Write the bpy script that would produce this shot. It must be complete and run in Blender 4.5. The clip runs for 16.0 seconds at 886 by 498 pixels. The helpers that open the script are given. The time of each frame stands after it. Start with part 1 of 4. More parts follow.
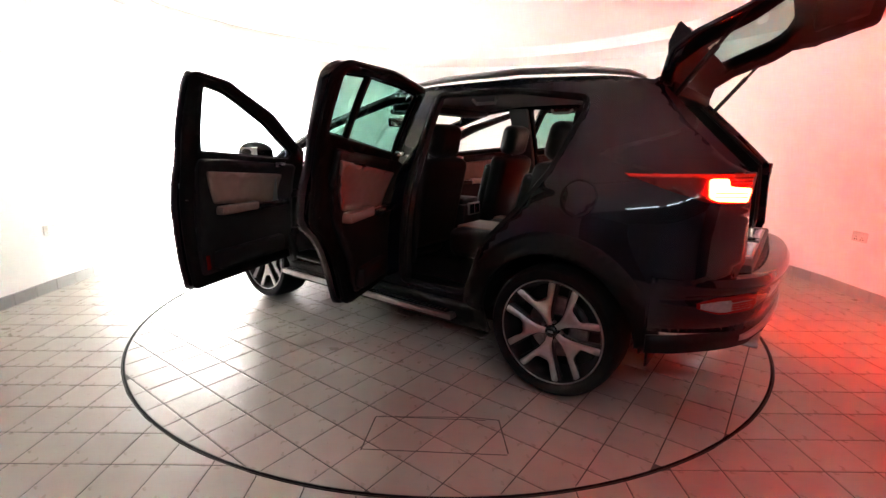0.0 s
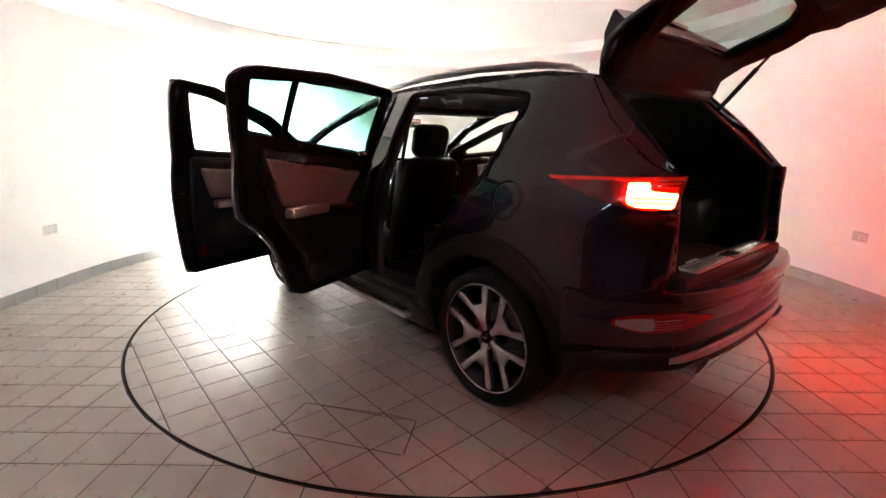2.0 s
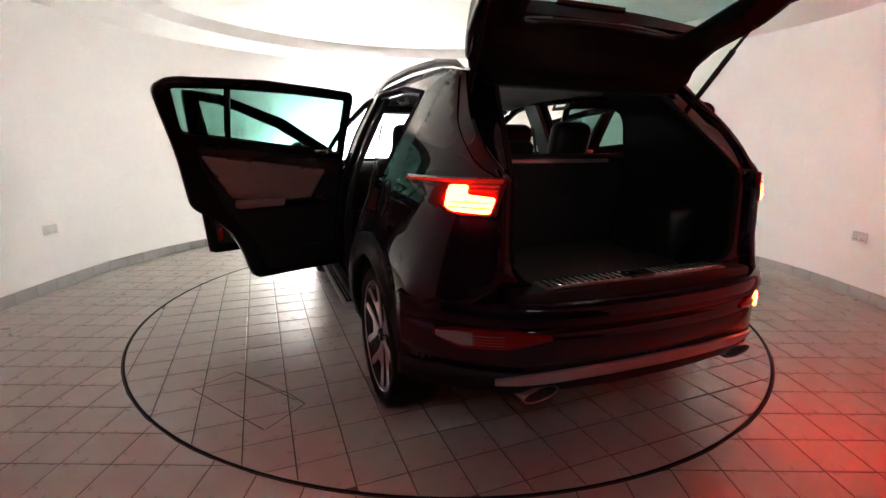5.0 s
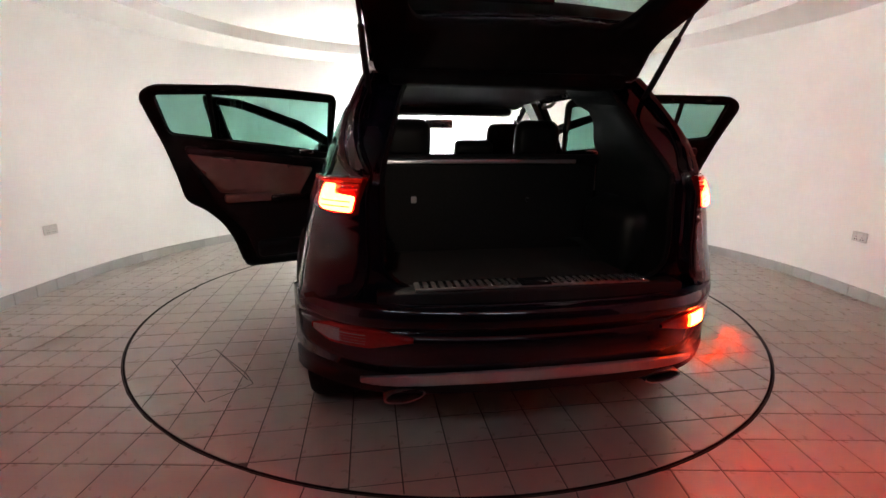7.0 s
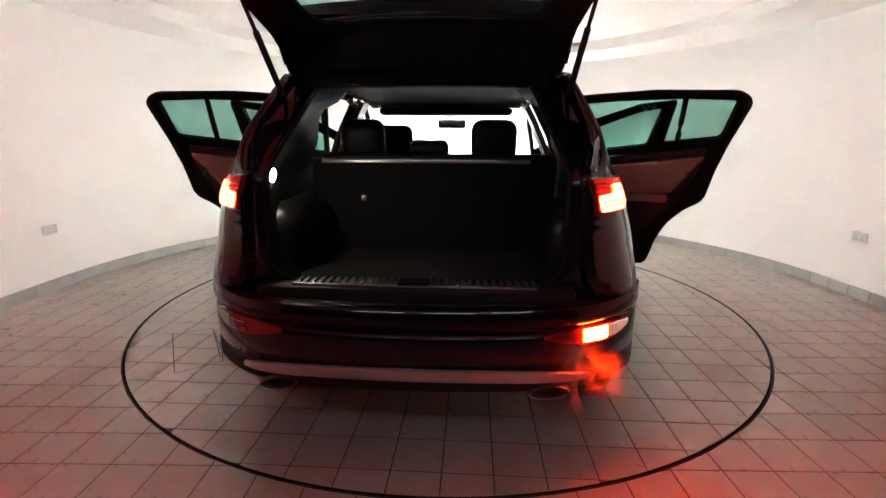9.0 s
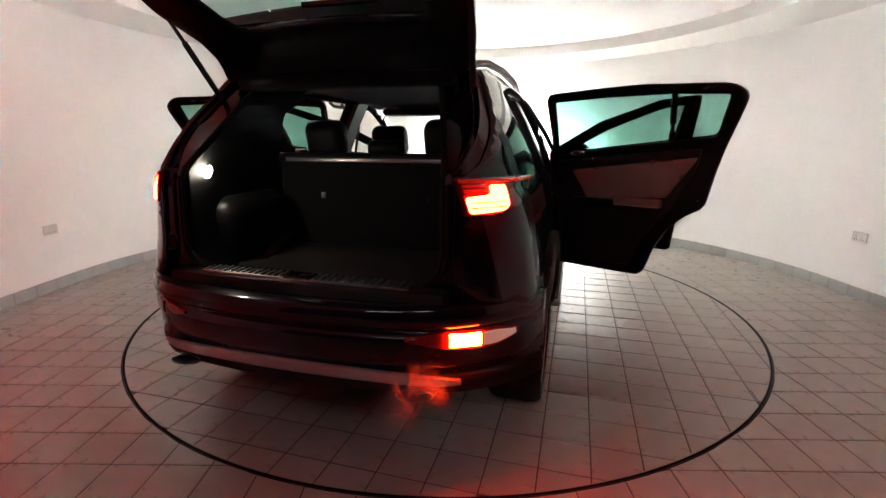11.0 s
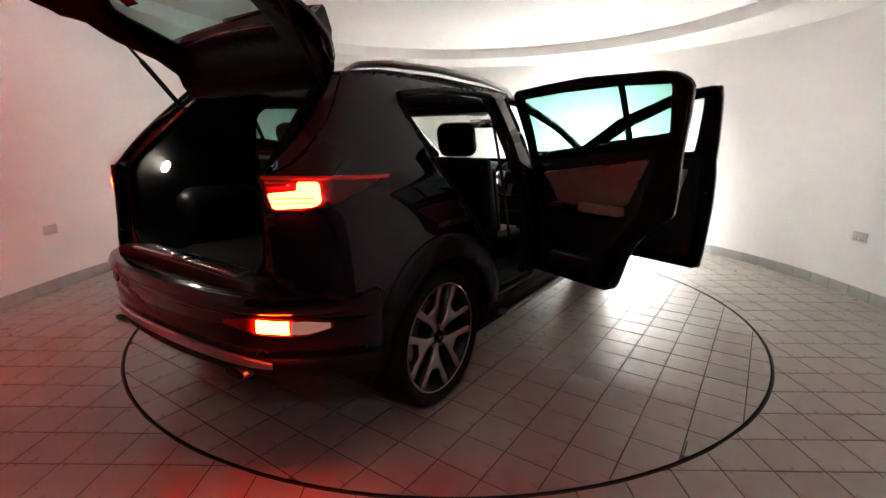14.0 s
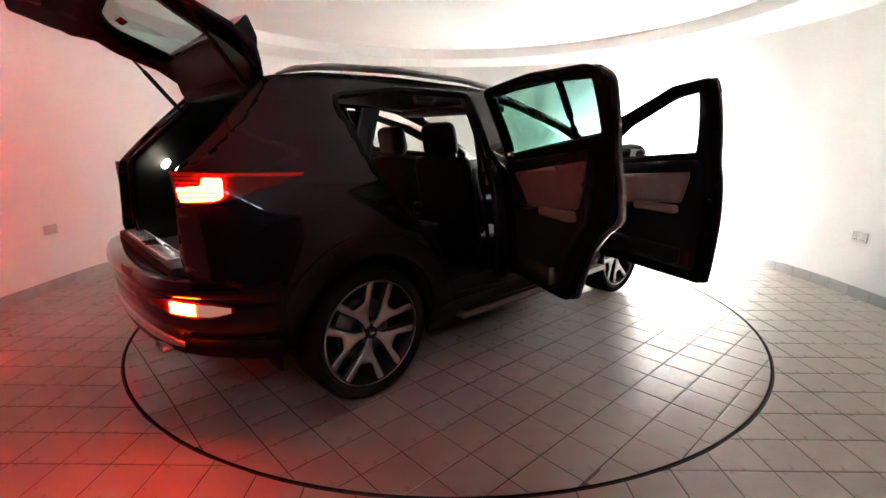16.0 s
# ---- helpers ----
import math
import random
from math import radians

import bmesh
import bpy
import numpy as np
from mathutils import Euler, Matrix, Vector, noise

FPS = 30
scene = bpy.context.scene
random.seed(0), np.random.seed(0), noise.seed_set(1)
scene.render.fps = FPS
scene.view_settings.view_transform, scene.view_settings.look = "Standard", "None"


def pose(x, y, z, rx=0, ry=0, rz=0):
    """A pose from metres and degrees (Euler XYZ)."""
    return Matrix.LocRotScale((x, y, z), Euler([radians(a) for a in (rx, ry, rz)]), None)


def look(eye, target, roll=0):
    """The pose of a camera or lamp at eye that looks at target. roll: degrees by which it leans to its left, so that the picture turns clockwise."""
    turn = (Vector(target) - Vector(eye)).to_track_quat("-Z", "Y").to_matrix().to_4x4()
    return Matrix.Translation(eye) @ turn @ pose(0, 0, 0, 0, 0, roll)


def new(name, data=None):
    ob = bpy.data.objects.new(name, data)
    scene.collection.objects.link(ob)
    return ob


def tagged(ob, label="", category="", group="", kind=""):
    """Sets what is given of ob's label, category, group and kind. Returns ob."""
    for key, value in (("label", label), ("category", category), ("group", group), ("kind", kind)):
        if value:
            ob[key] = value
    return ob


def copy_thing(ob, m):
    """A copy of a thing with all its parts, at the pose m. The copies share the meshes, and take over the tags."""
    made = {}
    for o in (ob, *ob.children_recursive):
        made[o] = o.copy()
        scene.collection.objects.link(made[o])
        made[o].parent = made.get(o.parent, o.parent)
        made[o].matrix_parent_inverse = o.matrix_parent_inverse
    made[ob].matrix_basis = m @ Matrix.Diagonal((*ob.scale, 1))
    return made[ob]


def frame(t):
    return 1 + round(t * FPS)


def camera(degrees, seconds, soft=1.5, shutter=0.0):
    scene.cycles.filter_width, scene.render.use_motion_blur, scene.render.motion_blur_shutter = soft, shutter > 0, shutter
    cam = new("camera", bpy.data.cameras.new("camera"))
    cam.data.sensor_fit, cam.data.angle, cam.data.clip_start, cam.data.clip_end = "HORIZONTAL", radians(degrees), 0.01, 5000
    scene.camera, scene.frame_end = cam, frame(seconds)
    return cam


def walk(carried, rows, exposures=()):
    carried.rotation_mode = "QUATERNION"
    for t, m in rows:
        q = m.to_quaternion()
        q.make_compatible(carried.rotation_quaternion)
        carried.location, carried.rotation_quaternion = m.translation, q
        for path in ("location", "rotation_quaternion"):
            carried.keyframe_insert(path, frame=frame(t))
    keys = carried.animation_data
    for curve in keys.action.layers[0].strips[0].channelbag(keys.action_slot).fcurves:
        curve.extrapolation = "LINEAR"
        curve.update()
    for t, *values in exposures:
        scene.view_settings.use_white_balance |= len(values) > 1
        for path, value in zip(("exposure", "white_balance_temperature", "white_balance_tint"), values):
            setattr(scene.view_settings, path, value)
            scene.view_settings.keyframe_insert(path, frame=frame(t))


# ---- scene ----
from mathutils.geometry import delaunay_2d_cdt

# camera: fixed on a stand beside the turntable
cam = camera(87.43, 16.0)
EYE = (0.0, -3.800, 1.3026)
AIM = (EYE[0] - math.sin(radians(0.467)) * math.cos(radians(12.91)),
       EYE[1] + math.cos(radians(0.467)) * math.cos(radians(12.91)),
       EYE[2] - math.sin(radians(12.91)))
walk(cam, [(0.0, look(EYE, AIM, 0.287)), (16.0, look(EYE, AIM, 0.287))],
     exposures=[(0.0, 3.38), (1.5, 3.18), (3.5, 2.76), (4.2, 2.64), (6.5, 2.52), (7.5, 2.65), (9.0, 2.82), (12.5, 2.20), (14.5, 2.22), (16.0, 2.68)])

# turntable: yaw of the car's nose and the car's offset from the table's centre
YAW0, RATE = 143.22, -6.2426
OFF = (-0.047, 0.0134)
DISC_R = 2.311

# light: the car's own lamps, which the white room throws back
HEAD_POWER, TAIL_POWER, FOG_POWER = 1450.0, 48.0, 90.0

world = bpy.data.worlds.new("world")
scene.world = world
world.use_nodes = True
world.node_tree.nodes["Background"].inputs[0].default_value = (0.5, 0.55, 0.6, 1)
world.node_tree.nodes["Background"].inputs[1].default_value = 0.02


# ---- materials ----
def mat(name, color, rough=0.5, metal=0.0, var=0.15, scale=8.0, bump=0.0, bump_scale=60.0, spec=0.5,
        coat=0.0, island=0.0, rough_var=0.0):
    m = bpy.data.materials.new(name)
    m.use_nodes = True
    nt = m.node_tree
    b = nt.nodes["Principled BSDF"]
    b.inputs["Roughness"].default_value = rough
    b.inputs["Metallic"].default_value = metal
    b.inputs["Specular IOR Level"].default_value = spec
    b.inputs["Coat Weight"].default_value = coat
    b.inputs["Coat Roughness"].default_value = 0.03
    tc = nt.nodes.new("ShaderNodeTexCoord")
    n = nt.nodes.new("ShaderNodeTexNoise")
    n.inputs["Scale"].default_value = scale
    n.inputs["Detail"].default_value = 6
    nt.links.new(tc.outputs["Object"], n.inputs["Vector"])
    r = nt.nodes.new("ShaderNodeMapRange")
    r.inputs[1].default_value, r.inputs[2].default_value = 0.3, 0.7
    r.inputs[3].default_value, r.inputs[4].default_value = 1 - var, 1 + var
    nt.links.new(n.outputs["Fac"], r.inputs[0])
    mul = nt.nodes.new("ShaderNodeVectorMath")
    mul.operation = "SCALE"
    mul.inputs[0].default_value = color
    last = r.outputs[0]
    if island:
        info = nt.nodes.new("ShaderNodeObjectInfo" if island > 0 else "ShaderNodeNewGeometry")
        q = nt.nodes.new("ShaderNodeMapRange")
        q.inputs[3].default_value, q.inputs[4].default_value = 1 - abs(island), 1 + abs(island)
        nt.links.new(info.outputs["Random" if island > 0 else "Random Per Island"], q.inputs[0])
        p = nt.nodes.new("ShaderNodeMath")
        p.operation = "MULTIPLY"
        nt.links.new(last, p.inputs[0])
        nt.links.new(q.outputs[0], p.inputs[1])
        last = p.outputs[0]
    nt.links.new(last, mul.inputs["Scale"])
    nt.links.new(mul.outputs[0], b.inputs["Base Color"])
    if rough_var:
        rr = nt.nodes.new("ShaderNodeMapRange")
        rr.inputs[1].default_value, rr.inputs[2].default_value = 0.3, 0.7
        rr.inputs[3].default_value, rr.inputs[4].default_value = rough - rough_var, rough + rough_var
        n3 = nt.nodes.new("ShaderNodeTexNoise")
        n3.inputs["Scale"].default_value = scale * 3.1
        n3.inputs["Detail"].default_value = 5
        nt.links.new(tc.outputs["Object"], n3.inputs["Vector"])
        nt.links.new(n3.outputs["Fac"], rr.inputs[0])
        nt.links.new(rr.outputs[0], b.inputs["Roughness"])
    if bump:
        n2 = nt.nodes.new("ShaderNodeTexNoise")
        n2.inputs["Scale"].default_value = bump_scale
        n2.inputs["Detail"].default_value = 4
        nt.links.new(tc.outputs["Object"], n2.inputs["Vector"])
        bp = nt.nodes.new("ShaderNodeBump")
        bp.inputs["Strength"].default_value = bump
        bp.inputs["Distance"].default_value = 0.004
        nt.links.new(n2.outputs["Fac"], bp.inputs["Height"])
        nt.links.new(bp.outputs[0], b.inputs["Normal"])
    return m


def glow(name, color, power, base=(0.3, 0.02, 0.01)):
    m = bpy.data.materials.new(name)
    m.use_nodes = True
    b = m.node_tree.nodes["Principled BSDF"]
    b.inputs["Base Color"].default_value = (*base, 1)
    b.inputs["Roughness"].default_value = 0.2
    b.inputs["Emission Color"].default_value = (*color, 1)
    b.inputs["Emission Strength"].default_value = power
    return m


def clear(name, tint):
    m = bpy.data.materials.new(name)
    m.use_nodes = True
    nt = m.node_tree
    nt.nodes.clear()
    out = nt.nodes.new("ShaderNodeOutputMaterial")
    mix = nt.nodes.new("ShaderNodeMixShader")
    tr = nt.nodes.new("ShaderNodeBsdfTransparent")
    gl = nt.nodes.new("ShaderNodeBsdfGlossy")
    lw = nt.nodes.new("ShaderNodeLayerWeight")
    lw.inputs[0].default_value = 0.35
    fr = nt.nodes.new("ShaderNodeMath")
    fr.operation = "MULTIPLY_ADD"
    pw = nt.nodes.new("ShaderNodeMath")
    pw.operation = "POWER"
    pw.inputs[1].default_value = 3.0
    nt.links.new(lw.outputs["Facing"], pw.inputs[0])
    nt.links.new(pw.outputs[0], fr.inputs[0])
    fr.inputs[1].default_value, fr.inputs[2].default_value = 0.6, 0.06
    gl.inputs["Roughness"].default_value = 0.02
    tr.inputs[0].default_value = (*tint, 1)
    nt.links.new(fr.outputs[0], mix.inputs[0])
    nt.links.new(tr.outputs[0], mix.inputs[1])
    nt.links.new(gl.outputs[0], mix.inputs[2])
    nt.links.new(mix.outputs[0], out.inputs[0])
    return m


M_WALL = mat("white wall paint", (0.86, 0.86, 0.85), 0.7, var=0.015, scale=2.0, bump=0.08, bump_scale=40)
# darkness behind the camera, put into the colour of unseen surfaces
M_DARKBACK = mat("dark grey bounce-killing back", (0.07, 0.07, 0.075), 0.7, var=0.08, scale=2.0, bump=0.08, bump_scale=40)
M_CEIL = mat("white ceiling paint", (0.88, 0.88, 0.87), 0.75, var=0.015, scale=1.5)
M_TILE = mat("beige ceramic floor tile", (0.36, 0.328, 0.285), 0.30, var=0.06, scale=5, island=0.05, rough_var=0.04)
M_TILES = mat("beige ceramic floor tiles", (0.36, 0.328, 0.285), 0.30, var=0.06, scale=5, island=-0.05, rough_var=0.04)
M_GROUT = mat("dark grout", (0.075, 0.068, 0.062), 0.9, var=0.3, scale=12)
M_SKIRT = mat("grey skirting tile", (0.36, 0.36, 0.35), 0.4, var=0.06, scale=6, island=0.05)
M_RIM = mat("dark rubber rim", (0.005, 0.005, 0.005), 0.8, spec=0.04, var=0.3, scale=20)
M_STEEL = mat("worn steel edge", (0.030, 0.027, 0.024), 0.7, 0.0, spec=0.1, var=0.2, scale=15)
M_SOCKET = mat("white plastic socket", (0.60, 0.60, 0.58), 0.35, var=0.02)
M_PAINT = mat("near-black car paint", (0.003, 0.0035, 0.008), 0.3, 0.0, var=0.1, scale=40, coat=0.9, spec=0.05)
M_CLAD = mat("black grained plastic", (0.007, 0.007, 0.0075), 0.5, var=0.15, scale=20, bump=0.3, bump_scale=300, spec=0.2)
M_GLOSS = mat("gloss black plastic", (0.008, 0.008, 0.009), 0.12, var=0.1)
M_SATIN = mat("satin silver trim", (0.40, 0.39, 0.385), 0.42, 0.9, var=0.05, scale=20)
M_SKID = mat("silver painted skid plate", (0.42, 0.41, 0.42), 0.38, 0.5, var=0.06, scale=15)
M_ALLOY = mat("machined alloy", (0.62, 0.61, 0.60), 0.3, 0.85, var=0.06, scale=30)
M_ALLOYB = mat("black alloy", (0.012, 0.012, 0.013), 0.35, 0.2, var=0.1)
M_DISCB = mat("brake steel", (0.35, 0.34, 0.33), 0.4, 1.0, var=0.2, scale=30)
M_TYRE = mat("tyre rubber", (0.009, 0.009, 0.009), 0.7, spec=0.25, var=0.2, scale=15, bump=0.2, bump_scale=120)
M_LEATHER = mat("black leather", (0.008, 0.0074, 0.0072), 0.5, spec=0.18, var=0.2, scale=12, bump=0.25, bump_scale=150)
M_BEIGE = mat("pale grey leather", (0.33, 0.235, 0.20), 0.5, spec=0.25, var=0.08, scale=12, bump=0.2, bump_scale=150)
M_CARPET = mat("black carpet", (0.005, 0.005, 0.005), 0.95, var=0.4, scale=80, bump=0.5, bump_scale=400)
M_TRIM = mat("black soft plastic", (0.012, 0.012, 0.0125), 0.5, spec=0.35, var=0.15, scale=20, bump=0.2, bump_scale=200)
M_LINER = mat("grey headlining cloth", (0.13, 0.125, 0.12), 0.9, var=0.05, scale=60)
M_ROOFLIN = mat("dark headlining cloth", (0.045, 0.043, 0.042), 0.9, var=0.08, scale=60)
M_BOOT = mat("matt black boot lining", (0.005, 0.005, 0.005), 0.6, spec=0.06, var=0.2, scale=20, bump=0.2, bump_scale=200)
M_HOUSE = mat("black moulded plastic", (0.006, 0.006, 0.006), 0.38, spec=0.3, var=0.2, scale=20, bump=0.15, bump_scale=200)
M_RUBBER = mat("door seal rubber", (0.008, 0.008, 0.008), 0.65, spec=0.12, var=0.2)
M_CHROME = mat("chrome", (0.75, 0.75, 0.76), 0.12, 1.0, var=0.03)
M_LENS = mat("dark red lamp lens", (0.10, 0.004, 0.004), 0.1, var=0.1, coat=0.6)
M_REDREF = mat("red reflector", (0.22, 0.008, 0.007), 0.2, var=0.1, scale=60, coat=0.5)
M_CLEARREF = mat("clear ribbed lamp lens", (0.36, 0.32, 0.31), 0.18, 0.3, var=0.15, scale=60)
M_TAIL = glow("lit tail lamp", (1.0, 0.015, 0.003), TAIL_POWER)
M_TAILDIM = glow("dim tail lamp strip", (1.0, 0.03, 0.01), 0.028, (0.25, 0.006, 0.006))
M_FOGLIT = glow("lit rear fog lamp", (1.0, 0.03, 0.002), FOG_POWER)
M_HEAD = glow("lit headlamp", (1.0, 0.98, 0.94), HEAD_POWER, (0.9, 0.9, 0.9))
M_STRIP = glow("lit tube", (0.72, 0.87, 1.0), 3.5, (0.8, 0.8, 0.8))
# no lamp: faint emission stands in for fog light bleeding into the lens
M_FOGSPILL = glow("clear lens with fog lamp spill as glow", (1.0, 0.42, 0.30), 0.05, (0.6, 0.5, 0.48))
M_CARGO = glow("lit cargo lamp", (1.0, 0.9, 0.75), 30.0, (0.8, 0.8, 0.8))
M_SCREEN = glow("lit display", (0.75, 0.88, 1.0), 0.8, (0.1, 0.1, 0.1))
M_GLASS = clear("green tinted privacy glass", (0.22, 0.46, 0.40))
M_GLASSF = clear("pale green window glass", (0.83, 0.92, 0.89))
M_GLASSR = clear("dark tailgate glass", (0.38, 0.55, 0.52))


# ---- mesh helpers ----
def part(name, bm, material, parent=None, label="", smooth=True, at=None, thick=0.0, bevel=0.0, angle=35):
    """Links a bmesh as one mesh object under a thing or part; at: the pose in the parent's space in which bm stays put."""
    me = bpy.data.meshes.new(name)
    if at is not None:
        bmesh.ops.transform(bm, matrix=at.inverted(), verts=bm.verts)
    bm.to_mesh(me)
    bm.free()
    me.materials.append(material)
    if smooth:
        me.polygons.foreach_set("use_smooth", [True] * len(me.polygons))
        me.set_sharp_from_angle(angle=radians(angle))
    ob = new(name, me)
    if parent is not None:
        ob.parent = parent
    if label:
        ob["label"] = label
    if thick:
        s = ob.modifiers.new("thick", "SOLIDIFY")
        s.thickness, s.offset = thick, -1.0
    if bevel:
        s = ob.modifiers.new("bevel", "BEVEL")
        s.width, s.segments, s.limit_method = bevel, 2, "ANGLE"
    return ob


def inside(p, poly):
    c, j = False, len(poly) - 1
    for i in range(len(poly)):
        a, b = poly[i], poly[j]
        if (a[1] > p[1]) != (b[1] > p[1]) and p[0] < (b[0] - a[0]) * (p[1] - a[1]) / (b[1] - a[1]) + a[0]:
            c = not c
        j = i
    return c


def resample(poly, step, closed=True):
    out = []
    n = len(poly)
    for i in range(n if closed else n - 1):
        a, b = poly[i], poly[(i + 1) % n]
        k = max(1, int(math.dist(a, b) / step + 0.5))
        out += [(a[0] + (b[0] - a[0]) * j / k, a[1] + (b[1] - a[1]) * j / k) for j in range(k)]
    if not closed:
        out.append(tuple(poly[-1]))
    return out


def rounded(poly, r, seg=4):
    """A polygon with its corners rounded by r (less at short edges)."""
    out, n = [], len(poly)
    for i in range(n):
        p, a, b = Vector(poly[i]), Vector(poly[i - 1]), Vector(poly[(i + 1) % n])
        q = min(r, (a - p).length * 0.45, (b - p).length * 0.45)
        u, v = p + (a - p).normalized() * q, p + (b - p).normalized() * q
        for k in range(seg + 1):
            t = k / seg
            out.append(tuple(u * (1 - t) ** 2 + p * 2 * t * (1 - t) + v * t * t))
    return out


def sheet(outer, holes, fn, out, step=0.05):
    """A surface over a polygon with holes in (u, v), carried by fn(u, v) into space, facing out."""
    polys = [resample(q, step) for q in [outer, *holes]]
    verts, edges = [], []
    for q in polys:
        s = len(verts)
        verts += [Vector(p) for p in q]
        edges += [(s + i, s + (i + 1) % len(q)) for i in range(len(q))]
    arr = np.array([tuple(v) for v in verts])
    lo, hi = arr.min(0), arr.max(0)
    for i, u in enumerate(np.arange(lo[0] + step / 2, hi[0], step)):
        for v in np.arange(lo[1] + step / 2 + (i % 2) * step / 2, hi[1], step):
            if sum(inside((u, v), q) for q in polys) % 2 and ((arr - (u, v)) ** 2).sum(1).min() > (0.45 * step) ** 2:
                if inside((u, v), polys[0]):
                    verts.append(Vector((u, v)))
    res = delaunay_2d_cdt(verts, edges, [], 0, 1e-6)
    bm = bmesh.new()
    vs = [bm.verts.new(fn(p[0], p[1])) for p in res[0]]
    total = Vector()
    for f in res[2]:
        c = sum((res[0][i] for i in f), Vector((0, 0))) / len(f)
        if inside(c, polys[0]) and not any(inside(c, q) for q in polys[1:]):
            try:
                face = bm.faces.new([vs[i] for i in f])
            except ValueError:
                continue
            face.normal_update()
            total += face.normal * face.calc_area()
    for v in [v for v in bm.verts if not v.link_faces]:
        bm.verts.remove(v)
    if total.dot(Vector(out)) < 0:
        bmesh.ops.reverse_faces(bm, faces=bm.faces)
    return bm


def loft(rows, closed=False, cap=False, bm=None):
    """Quads between rows of points."""
    bm = bm or bmesh.new()
    vs = [[bm.verts.new(p) for p in r] for r in rows]
    n = len(rows[0])
    for a, b in zip(vs, vs[1:]):
        for i in range(n if closed else n - 1):
            bm.faces.new([a[i], a[(i + 1) % n], b[(i + 1) % n], b[i]])
    if cap and closed:
        bm.faces.new(list(reversed(vs[0])))
        bm.faces.new(vs[-1])
    return bm


def box(x0, x1, y0, y1, z0, z1, bev=0.0, seg=2, bm=None, m=None):
    own = bmesh.new()
    r = bmesh.ops.create_cube(own, size=1)
    bmesh.ops.transform(own, matrix=Matrix.LocRotScale(((x0 + x1) / 2, (y0 + y1) / 2, (z0 + z1) / 2), None, (abs(x1 - x0), abs(y1 - y0), abs(z1 - z0))), verts=own.verts)
    if bev:
        bmesh.ops.bevel(own, geom=own.edges[:], offset=bev, segments=seg, profile=0.5, affect="EDGES")
    if m is not None:
        bmesh.ops.transform(own, matrix=m, verts=own.verts)
    if bm is None:
        return own
    tmp = bpy.data.meshes.new("tmp")
    own.to_mesh(tmp)
    own.free()
    bm.from_mesh(tmp)
    bpy.data.meshes.remove(tmp)
    return bm


def tube(path, r, seg=8, squash=1.0, bm=None, cap=True):
    """A tube along a polyline; squash flattens it in its second direction."""
    rows = []
    pts = [Vector(p) for p in path]
    for i, p in enumerate(pts):
        d = (pts[min(i + 1, len(pts) - 1)] - pts[max(i - 1, 0)]).normalized()
        ref = Vector((0, 0, 1)) if abs(d.z) < 0.9 else Vector((0, 1, 0))
        a = d.cross(ref).normalized()
        b = a.cross(d)
        rr = r[i] if isinstance(r, (list, tuple)) else r
        rows.append([p + a * math.cos(t) * rr + b * math.sin(t) * rr * squash for t in [2 * math.pi * k / seg for k in range(seg)]])
    return loft(rows, True, cap, bm)


def lathe(profile, seg=48, axis="y", closed=False):
    """(radius, along) points turned about an axis."""
    rows = []
    for k in range(seg):
        t = 2 * math.pi * k / seg
        c, s = math.cos(t), math.sin(t)
        if axis == "y":
            rows.append([(r * c, a, r * s) for r, a in profile])
        else:
            rows.append([(r * c, r * s, a) for r, a in profile])
    rows.append(rows[0])
    bm = loft(rows, closed)
    bmesh.ops.remove_doubles(bm, verts=bm.verts, dist=1e-5)
    bmesh.ops.recalc_face_normals(bm, faces=bm.faces)
    return bm


# ---- the room ----
RC, RR, WALL_H = (0.03, 0.26), 3.536, 2.44
BACK, SPLIT = -7.2, -4.7


def wall_line(r, back, n=64):
    """Round far side, straight sides, flat back, as a closed loop from the back corner."""
    pts = [(RC[0] + r * math.cos(a), RC[1] + r * math.sin(a)) for a in [math.pi * k / n for k in range(n + 1)]]
    return [(RC[0] + r, back)] + pts + [(RC[0] - r, back)]


